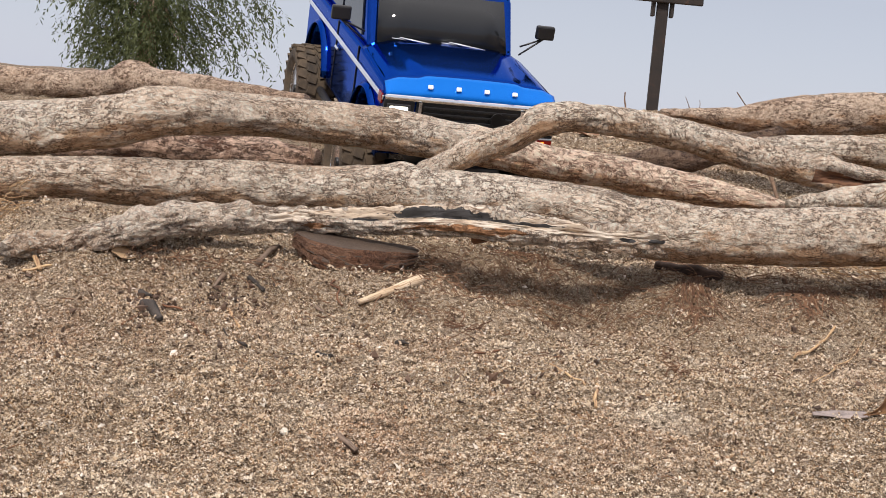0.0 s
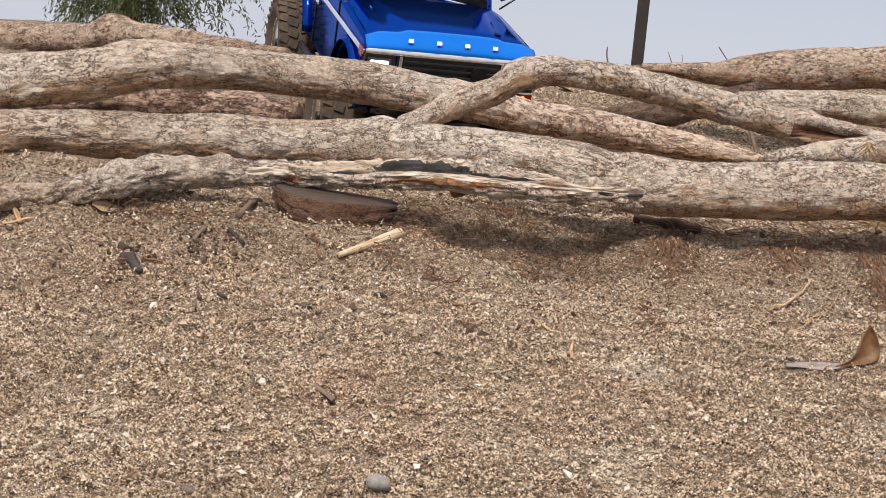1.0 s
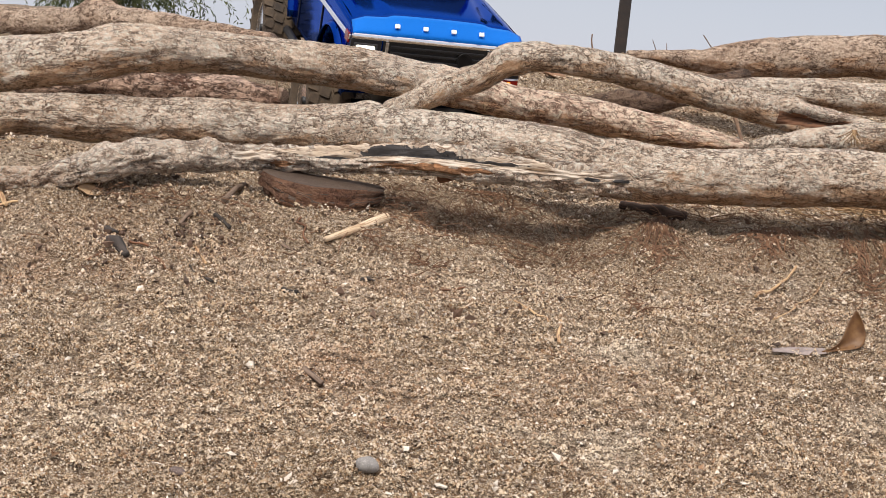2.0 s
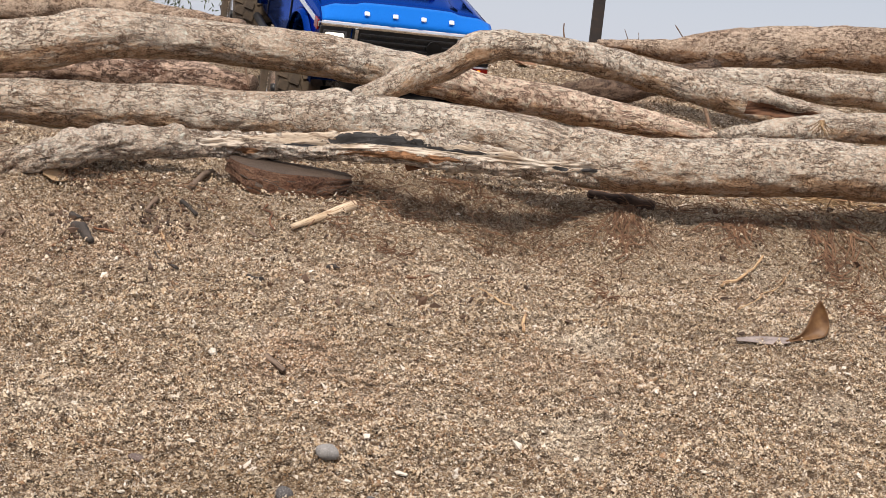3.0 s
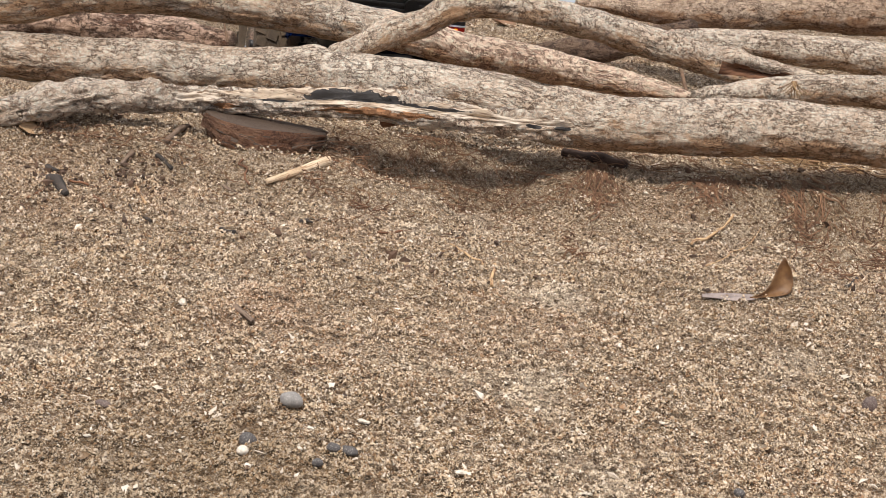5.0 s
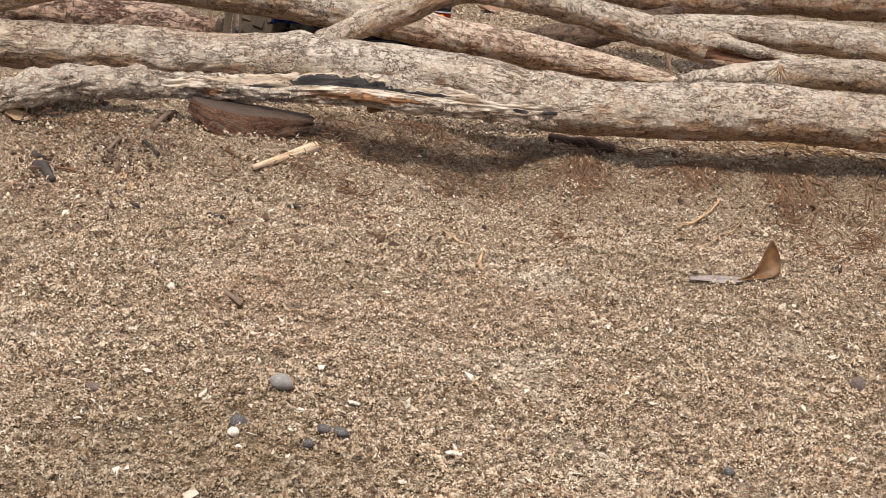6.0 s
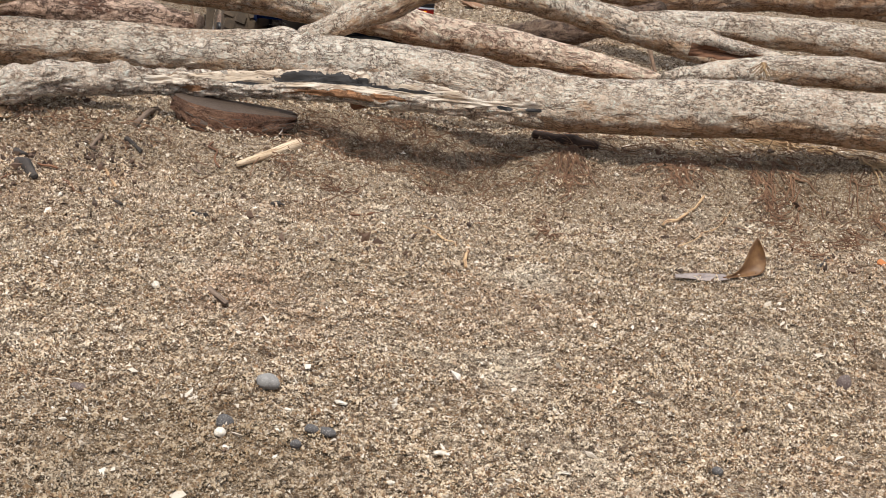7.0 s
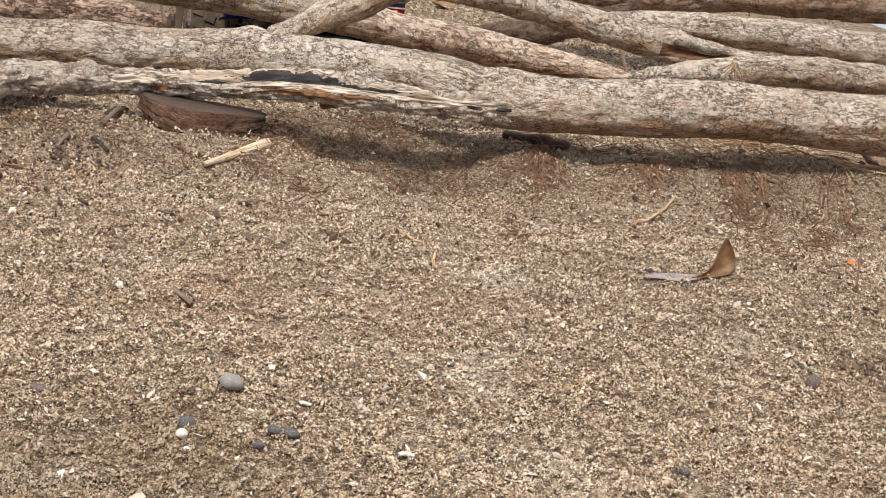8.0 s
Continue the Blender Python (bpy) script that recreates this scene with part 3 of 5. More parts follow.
tagged(limb, "bent grey limb broken open near its end")

upper_pick = lambda s, a, g: np.where(s + 0.02 * lattice(g * (30, 120, 120), 6) > 0.655, 1, 0)
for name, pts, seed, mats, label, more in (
        ("driftwood_log", UPPER, 4, [BARK, BARK_PEELED], "thick weathered log lying over others, its lower end peeled reddish", dict(gap=0.0024, round_=88, lump=0.07, fields=worn_shaded_below, pick=upper_pick, knots=((0.32, 0.2, 0.03, 0.004),))),
        ("driftwood_log", BROKEN, 6, [BARK], "grey cracked log under the broken limb", dict(fields=worn_shaded_below, lump=0.11)),
        ("driftwood_log", BACK_HIGH, 7, [BARK_WARM], "thick brown log with a raised bend, lying behind the others", dict(lump=0.10, fields=worn_shaded_below)),
        ("driftwood_log", BACK_LOW, 8, [BARK], "straight grey log lying below a thicker one", dict(fields=worn_shaded_below)),
        ("driftwood_log", BACK_FAR, 9, [BARK_WARM], "knotty brown log lying on the sand bank", dict(lump=0.13, knots=((0.66, 0.2, 0.03, 0.012),))),
        ("driftwood_log", HIDDEN, 10, [BARK_PATCHY], "reddish peeling log in the shade behind the pile", dict(lump=0.10)),
        ("driftwood_stump", STUMP, 11, [BARK_DARK], "short dark red-brown root stump on the sand", dict(lump=0.18, ridge=0.0020))):
    tagged(log(name, pts, seed, mats, **more), label, "driftwood", "driftwood pile")


# ---- the toy truck ----
def paint(name, deep, lite, metal):
    k = Nodes(name, 0.22, metal)
    g = k.coord()
    n, _ = k.noise(g, 3000, 2)
    k.colour(k.mix(k.ramp(n, [(0.35, 0.0), (0.7, 1.0)]), deep, lite))
    k.b.inputs["Specular IOR Level"].default_value = 0.4
    k.b.inputs["Specular Tint"].default_value = (0.40, 0.52, 0.95, 1)
    dust, _ = k.noise(g, 30, 5)
    k.rough(k.ramp(dust, [(0.4, 0.08), (0.75, 0.18)]))
    return k.mat


BLUE = paint("paint_blue", (0.005, 0.036, 0.235), (0.013, 0.075, 0.43), 0.96)
# the body blue again, lightened to paint in the sky's reflection
BLUE_SHEEN = paint("paint_blue_sheen", (0.004, 0.14, 0.60), (0.01, 0.21, 0.78), 0.3)
CHROME = plain("chrome", (0.93, 0.93, 0.94), 0.16, 1.0, 0.05)
BLACK = plain("black_plastic", (0.012, 0.012, 0.013), 0.42)
DARK_METAL = plain("dark_metal", (0.05, 0.05, 0.05), 0.5, 0.3, 0.3)
GREY = plain("grey_trim", (0.07, 0.07, 0.075), 0.4, 0.3)
WHITE = plain("white_badge", (0.85, 0.86, 0.88), 0.3)
RED = plain("red_lens", (0.22, 0.012, 0.008), 0.15)


def glowing(name, colour, strength):
    k = Nodes(name, 0.2)
    k.colour(colour)
    k.b.inputs["Emission Color"].default_value = (*colour, 1)
    k.b.inputs["Emission Strength"].default_value = strength
    return k.mat


LAMP_WHITE = glowing("headlight_lens", (1.0, 0.97, 0.86), 1.1)
LAMP_AMBER = glowing("amber_lens", (1.0, 0.30, 0.02), 1.2)


def tinted_glass():
    k = Nodes("tinted_glass", 0.05)
    k.colour((0.02, 0.022, 0.025))
    k.b.inputs["Specular IOR Level"].default_value = 0.35
    return k.mat


GLASS = tinted_glass()


def rubber():
    k = Nodes("dusty_rubber", 0.9)
    g = k.coord()
    n, _ = k.noise(g, 55, 5)
    f, _ = k.noise(g, 600, 3)
    dust = k.mix(f, (0.080, 0.057, 0.037), (0.145, 0.105, 0.068))
    k.colour(k.mix(k.ramp(n, [(0.30, 0.15), (0.55, 0.9)]), (0.025, 0.023, 0.022), dust)).bump(f, 0.7, 0.001)
    return k.mat


RUBBER = rubber()


def box(bm, lo, hi, bevel=0.0, turn=None):
    m = Matrix.LocRotScale([(a + b) / 2 for a, b in zip(lo, hi)], turn, [b - a for a, b in zip(lo, hi)])
    made = bmesh.ops.create_cube(bm, size=1, matrix=m)["verts"]
    if bevel:
        edges = list({e for v in made for e in v.link_edges})
        bmesh.ops.bevel(bm, geom=edges, offset=bevel, segments=2, affect="EDGES", profile=0.5)
    return bm


def boxed(lo, hi, bevel=0.0, turn=None):
    return box(bmesh.new(), lo, hi, bevel, turn)


def rod(a, b, r0, r1=None, sides=10):
    """A round bar from a to b."""
    bm, a, b = bmesh.new(), Vector(a), Vector(b)
    m = Matrix.Translation((a + b) / 2) @ (b - a).to_track_quat("Z", "Y").to_matrix().to_4x4()
    bmesh.ops.create_cone(bm, cap_ends=True, segments=sides, radius1=r0, radius2=r0 if r1 is None else r1, depth=(b - a).length, matrix=m)
    for f in bm.faces:
        f.smooth = len(f.verts) == 4
    return bm


def lathe(profile, sides=40, axis="x"):
    """Turns rows (along, radius) round the x axis."""
    bm = bmesh.new()
    rings = []
    for u, r in profile:
        rings.append([bm.verts.new((u, r * math.cos(2 * math.pi * i / sides), r * math.sin(2 * math.pi * i / sides))) for i in range(sides)])
    for p, q in zip(rings, rings[1:]):
        for i in range(sides):
            f = bm.faces.new((p[i], p[(i + 1) % sides], q[(i + 1) % sides], q[i]))
            f.smooth = True
    for ring in (rings[0], rings[-1]):
        if (ring[0].co - ring[sides // 2].co).length > 1e-4:
            bm.faces.new(ring)
    bmesh.ops.recalc_face_normals(bm, faces=bm.faces)
    return bm


def slab(outline, x0, x1, bevel=0.0):
    """A side outline of (y, z) drawn out from x0 to x1."""
    bm = bmesh.new()
    f = bm.faces.new([bm.verts.new((x0, y, z)) for y, z in outline])
    out = bmesh.ops.extrude_face_region(bm, geom=[f])["geom"]
    bmesh.ops.translate(bm, verts=[v for v in out if isinstance(v, bmesh.types.BMVert)], vec=(x1 - x0, 0, 0))
    bmesh.ops.recalc_face_normals(bm, faces=bm.faces)
    if bevel:
        edges = [e for e in bm.edges if abs(e.verts[0].co.x - e.verts[1].co.x) < 1e-6]
        bmesh.ops.bevel(bm, geom=edges, offset=bevel, segments=3, affect="EDGES", profile=0.5)
    return bm


def sheet(rows, thick=0.0015):
    """A skin over rows of points, given thickness."""
    bm = bmesh.new()
    grid = [[bm.verts.new(p) for p in row] for row in rows]
    for a, b in zip(grid, grid[1:]):
        for i in range(len(a) - 1):
            bm.faces.new((a[i], a[i + 1], b[i + 1], b[i])).smooth = True
    bmesh.ops.recalc_face_normals(bm, faces=bm.faces)
    if thick:
        bmesh.ops.solidify(bm, geom=list(bm.faces), thickness=thick)
    return bm


def arc(cy, cz, r, a0, a1, n=14):
    return [(cy + r * math.cos(radians(a0 + (a1 - a0) * i / n)), cz + r * math.sin(radians(a0 + (a1 - a0) * i / n))) for i in range(n + 1)]


def wheel(parent, x, y, z, out):
    """A lugged tyre on a bright slotted rim; out: +1 or -1, the side that its face looks to."""
    R, W = 0.059, 0.024
    holder = part("wheel", lathe([(-W * 0.55, 0.016), (-W * 0.55, 0.033), (W * 0.55, 0.033), (W * 0.55, 0.016)], 24), DARK_METAL, parent)
    holder.location = (x, y, z)
    bm = lathe([(-W * 0.75, 0.034), (-W, 0.040), (-W * 1.02, 0.048), (-W * 0.92, 0.0545), (-W * 0.6, 0.0565), (0, 0.057), (W * 0.6, 0.0565), (W * 0.92, 0.0545),
                (W * 1.02, 0.048), (W, 0.040), (W * 0.75, 0.034), (-W * 0.75, 0.034)], 44)
    for i in range(26):
        for row, u in enumerate((-0.78, -0.28, 0.28, 0.78)):
            a = 2 * math.pi * (i + 0.5 * (row % 2)) / 26
            m = Matrix.Rotation(a, 4, "X") @ Matrix.Translation((u * W, 0, 0.0570 if abs(u) < 0.5 else 0.0555)) @ Matrix.Rotation(0.3 * (1 if u > 0 else -1), 4, "Z") @ Matrix.Diagonal((0.0110, 0.0095, 0.0036, 1))
            bmesh.ops.create_cube(bm, size=1, matrix=m)
    part("tyre", bm, RUBBER, holder, "dusty lugged rubber tyre")
    s = out
    rim = part("rim", lathe([(s * W * 0.76, 0.035), (s * W * 0.78, 0.033), (s * W * 0.55, 0.031), (s * W * 0.30, 0.028), (s * W * 0.38, 0.018), (s * W * 0.62, 0.014), (s * W * 0.70, 0.008), (s * W * 0.70, 0.0001)], 36), CHROME, holder, "polished slotted metal rim")
    for i in range(5):
        a = 2 * math.pi * i / 5
        c = Vector((s * W * 0.35, 0.0225 * math.cos(a), 0.0225 * math.sin(a)))
        part("rim_slot", rod(c - Vector((0.0016, 0, 0)), c + Vector((0.0016, 0, 0)), 0.0045, sides=14), BLACK, holder)
    part("hub_cap", rod((s * W * 0.65, 0, 0), (s * W * 0.86, 0, 0), 0.006, 0.005, 14), BLACK, holder)
    return holder


def toy_truck(m):
    t = thing("toy_truck", "blue radio-controlled toy pickup climbing over driftwood logs", "toy truck", m)
    outline = [(0.0, 0.163), (-0.001, 0.118), (0.012, 0.104), (0.020, 0.094)]
    outline += arc(0.085, 0.080, 0.068, 168, 12)
    outline += [(0.165, 0.088), (0.320, 0.088)] + arc(0.397, 0.080, 0.068, 172, 8) + [(0.478, 0.098), (0.495, 0.104), (0.500, 0.165), (0.497, 0.176), (0.15, 0.178), (0.02, 0.172)]
    body = part("body", slab(outline, -0.094, 0.094, 0.004), BLUE, t, "glossy dark blue painted body")
    for f in body.data.polygons:
        f.use_smooth = False
    # bonnet with a raised middle, and the nose above the grille, its sky reflection painted in lighter
    rows = []
    for i in range(15):
        y = 0.014 + 0.131 * i / 14
        base = 0.178 + 0.007 * (i / 14) ** 0.7
        rows.append([(x, y, base + 0.0035 * (1 - abs(x / 0.094) ** 2.2) - 0.006 * max(0, abs(x) / 0.094 - 0.86) / 0.14
                      + 0.0028 * (1 / (1 + math.exp((abs(x) - 0.052 - 0.016 * (i / 14)) * 700)))) for x in np.linspace(-0.0945, 0.0945, 41)])
    hood = part("hood", sheet(rows, 0.003), BLUE, t, "dark blue bonnet with a raised middle")
    rows = []
    for i in range(7):
        f = i / 6
        rows.append([(x, -0.003 + 0.0165 * f + 0.0012 * math.sin(f * math.pi), 0.1648 + (0.0140 + 0.0030 * (1 - abs(x / 0.094) ** 2.2) + 0.0026 / (1 + math.exp((abs(x) - 0.054) * 600))) * f ** 0.75
                      - 0.004 * max(0, abs(x) / 0.094 - 0.86) / 0.14 * f) for x in np.linspace(-0.0945, 0.0945, 41)])
    nose = part("nose_panel", sheet(rows, 0.002), BLUE_SHEEN, t, "blue nose above the grille, sky reflection painted in lighter")
    for x in (-0.0468, -0.0156, 0.0156, 0.0468):
        bm = boxed((x - 0.0028, 0.0005, 0.1726), (x + 0.0028, 0.0030, 0.1772), 0.0006, Euler((-0.55, 0, 0)))
        part("badge", bm, WHITE, nose, "small white raised badge")
    # grille between two lamp bezels
    grille = part("grille", boxed((-0.060, -0.0025, 0.1180), (0.060, 0.002, 0.1585)), BLACK, t, "black slatted grille in a chrome surround")
    for i in range(5):
        z = 0.1275 + 0.0065 * i
        part("slat", boxed((-0.052, -0.0050, z - 0.0012), (0.052, -0.001, z + 0.0012), 0.0004), BLACK, grille)
    part("grille_badge", lathe([(-0.001, 0.0085), (0.001, 0.0085), (0.001, 0.0068), (-0.001, 0.0068), (-0.001, 0.0085)], 28), BLACK, grille).matrix_local = pose(0.030, -0.0058, 0.146, 0, 0, 90)
    part("winch_hook", boxed((0.002, -0.007, 0.128), (0.010, -0.003, 0.136), 0.001), GREY, grille)
    for s in (-1, 1):
        part("grille_side", slab([(-0.0055, 0.1195), (-0.0055, 0.1585), (0.001, 0.1585), (0.001, 0.1195)], s * 0.0545, s * 0.0585, 0.0008), CHROME, grille)
        lamp = part("headlight", boxed((s * 0.0785 - 0.0170, -0.0030, 0.1305), (s * 0.0785 + 0.0165, 0.002, 0.1585), 0.001), BLACK, t, "lit square headlight in a dark bezel")
        part("lens", boxed((s * 0.0795 - 0.0102, -0.0045, 0.1370), (s * 0.0795 + 0.0102, -0.002, 0.1525), 0.0016), LAMP_WHITE, lamp, "lit white square lens")
        for x in (-0.0118, 0.0118):
            part("lens_rim", boxed((s * 0.0795 + x - 0.0008, -0.0046, 0.1356), (s * 0.0795 + x + 0.0008, -0.002, 0.1540), 0.0004), GREY, lamp)
        for z in (0.1354, 0.1540):
            part("lens_rim", boxed((s * 0.0795 - 0.0126, -0.0047, z - 0.0008), (s * 0.0795 + 0.0126, -0.002, z + 0.0008), 0.0004), GREY, lamp)
        part("bezel_trim", boxed((s * 0.0785 - 0.0170, -0.0040, 0.1290), (s * 0.0785 + 0.0165, 0.0005, 0.1308), 0.0005), CHROME, lamp)
        sig = part("indicator", boxed((s * 0.0785 - 0.0170, -0.003, 0.1215), (s * 0.0785 + 0.0170, 0.002, 0.1286), 0.0008), RED, t, "dark red indicator lens")
        part("amber_bulb", boxed((s * 0.0850 - 0.0017, -0.0046, 0.1236), (s * 0.0850 + 0.0017, -0.002, 0.1268), 0.0008), LAMP_AMBER, sig)
        part("fender_flare", sheet([[(s * (0.0935 + 0.007 * w), y, z) for y, z in arc(0.085, 0.080, 0.068 + 0.007 * (1 - w), 165, 15, 20)] for w in (0, 0.6, 1)], 0.0015), BLUE, t)
        part("fender_flare", sheet([[(s * (0.0935 + 0.007 * w), y, z) for y, z in arc(0.397, 0.080, 0.068 + 0.007 * (1 - w), 168, 12, 20)] for w in (0, 0.6, 1)], 0.0015), BLUE, t)
        part("side_trim", boxed((s * 0.0955 - 0.0015, 0.004, 0.1555), (s * 0.0955 + 0.0015, 0.490, 0.1615), 0.0008), CHROME, t, "chrome side strip")
        part("side_marker", boxed((s * 0.0962 - 0.0012, 0.006, 0.1515), (s * 0.0962 + 0.0012, 0.022, 0.1625), 0.0006), RED, t)
        part("door_seam", boxed((s * 0.0944 - 0.0008, 0.158, 0.092), (s * 0.0944 + 0.0008, 0.1592, 0.177)), BLACK, t)
        part("door_seam", boxed((s * 0.0944 - 0.0008, 0.288, 0.092), (s * 0.0944 + 0.0008, 0.2892, 0.177)), BLACK, t)
        part("door_handle", boxed((s * 0.096 - 0.002, 0.262, 0.145), (s * 0.096 + 0.002, 0.280, 0.149), 0.001), CHROME, t)
        part("rocker_guard", rod((s * 0.100, 0.165, 0.080), (s * 0.100, 0.322, 0.080), 0.005), BLACK, t)
        mirror = part("wing_mirror", boxed((s * 0.121 - 0.011, 0.150, 0.206), (s * 0.121 + 0.011, 0.158, 0.222), 0.002), BLACK, t, "square black wing mirror on wire arms")
        for z in (0.186, 0.196):
            part("mirror_arm", rod((s * 0.092, 0.150, z), (s * 0.121, 0.154, 0.207), 0.0011, sides=8), BLACK, mirror)
        wheel(t, s * 0.100, 0.085, 0.052 - 0.008 * s, s)
        wheel(t, s * 0.100, 0.397, 0.060, s)
        part("shock", rod((s * 0.062, 0.10, 0.065), (s * 0.055, 0.12, 0.135), 0.006), GREY, t)
        part("shock", rod((s * 0.062, 0.38, 0.065), (s * 0.055, 0.36, 0.135), 0.006), GREY, t)
    part("chrome_header", boxed((-0.0955, -0.005, 0.1585), (0.0955, 0.001, 0.1652), 0.0029), CHROME, t, "chrome strip over the grille")
    part("chrome_sill", boxed((-0.0955, -0.005, 0.1165), (0.0955, 0.001, 0.1212), 0.0014), CHROME, t)
    bumper = part("bumper", boxed((-0.098, -0.016, 0.1055), (0.098, -0.006, 0.1160), 0.003), CHROME, t, "bright chrome front bumper")
    part("plate", boxed((-0.012, -0.0178, 0.1065), (0.012, -0.0155, 0.1150), 0.0006), BLACK, bumper)
    part("chassis", boxed((-0.040, -0.012, 0.066), (0.040, 0.490, 0.094), 0.003), BLACK, t)
    for y in (0.085, 0.397):
        axle = part("axle", rod((-0.080, y, 0.060), (0.080, y, 0.060), 0.008), BLACK, t)
        part("differential", lathe([(-0.020, 0.006), (-0.014, 0.017), (0.012, 0.018), (0.020, 0.006)], 18), BLACK, axle).location = (0.015, y, 0.058)
    # cab
    cab = part("cab", slab([(0.150, 0.176), (0.188, 0.240), (0.200, 0.246), (0.470, 0.246), (0.482, 0.240), (0.492, 0.176)], -0.086, 0.086, 0.006), BLUE, t, "blue cab with tinted windows")
    part("windscreen", sheet([[(x, 0.1500, 0.1835), (x * 0.97, 0.1838, 0.2385)] for x in np.linspace(-0.077, 0.077, 6)], 0.0015), GLASS, cab, "dark tinted windscreen")
    for s in (-1, 1):
        part("side_window", slab([(0.186, 0.184), (0.204, 0.236), (0.300, 0.236), (0.300, 0.184)], s * 0.0862, s * 0.0878), GLASS, cab)
        part("side_window", slab([(0.312, 0.184), (0.312, 0.236), (0.455, 0.236), (0.462, 0.184)], s * 0.0862, s * 0.0878), GLASS, cab)
        part("gutter", rod((s * 0.084, 0.192, 0.2455), (s * 0.084, 0.470, 0.2475), 0.0016, sides=8), CHROME, cab)
    part("windscreen_trim", rod((-0.080, 0.1475, 0.1825), (0.080, 0.1475, 0.1825), 0.0014, sides=8), CHROME, cab)
    for x in (-0.030, 0.028):
        w = part("wiper", rod((x + 0.020, 0.1405, 0.1890), (x - 0.022, 0.1470, 0.1935), 0.0017, 0.001, 8), CHROME, t, "chrome wiper")
        part("wiper_blade", rod((x - 0.030, 0.1490, 0.1915), (x + 0.004, 0.1460, 0.1905), 0.0009, sides=6), CHROME, w)
    part("tailgate_wheel_carrier", boxed((-0.03, 0.500, 0.11), (0.03, 0.506, 0.17), 0.002), BLACK, t)
    return t


toy_truck(Matrix.Translation((0.0060, 1.8091, 0.1566)) @ pose(0, 0, 0, 14.73, -0.58, 15.85) @ Matrix.Scale(1.035, 4))


# ---- sign post and tree behind the bank ----
def rust():
    k = Nodes("rusty_steel", 0.7, 0.2)
    g = k.coord()
    n, _ = k.noise(g, 12, 6, 0.65)
    k.colour(k.ramp(n, [(0.35, (0.018, 0.016, 0.016)), (0.58, (0.030, 0.022, 0.019)), (0.78, (0.085, 0.040, 0.024))])).bump(n, 0.6, 0.004)
    return k.mat


RUST = rust()
PX, PY, PZ = (1.1576, 9.5583, 0.6190)
_foot = float(height(np.array([PX]), np.array([PY]))[0])
post_thing = thing("sign_post", "dark rusty square post carrying the back of a sign", "sign post", pose(PX, PY, _foot))
part("post", boxed((-0.033, -0.030, -0.25), (0.033, 0.030, 1.20 - _foot), 0.004), RUST, post_thing)
board = part("board", boxed((-0.23, -0.065, 1.10 - _foot), (0.23, -0.035, 1.62 - _foot), 0.006), RUST, post_thing, "rust-brown board")
for x in (-0.055, 0.055):
    part("bracket", boxed((x - 0.010, -0.04, 1.02 - _foot), (x + 0.010, 0.036, 1.12 - _foot), 0.003), RUST, post_thing)


def leaf_material(name, dark, lite, through=0.25):
    k = Nodes(name, 0.55)
    c = k.mix(k.island(), dark, lite)
    k.colour(c)
    k.b.inputs["Transmission Weight"].default_value = 0.0
    tr = k.n.new("ShaderNodeBsdfTranslucent")
    k.l.new(c, tr.inputs["Color"])
    mx = k.n.new("ShaderNodeMixShader")
    mx.inputs[0].default_value = through
    k.l.new(k.b.outputs[0], mx.inputs[1])
    k.l.new(tr.outputs[0], mx.inputs[2])
    k.l.new(mx.outputs[0], k.n["Material Output"].inputs["Surface"])
    return k.mat


FOLIAGE = leaf_material("willow_leaf", (0.045, 0.065, 0.022), (0.15, 0.175, 0.07), 0.4)
TWIG = plain("twig_bark", (0.16, 0.10, 0.065), 0.9, 0, 0.35, 200, 0.0006)


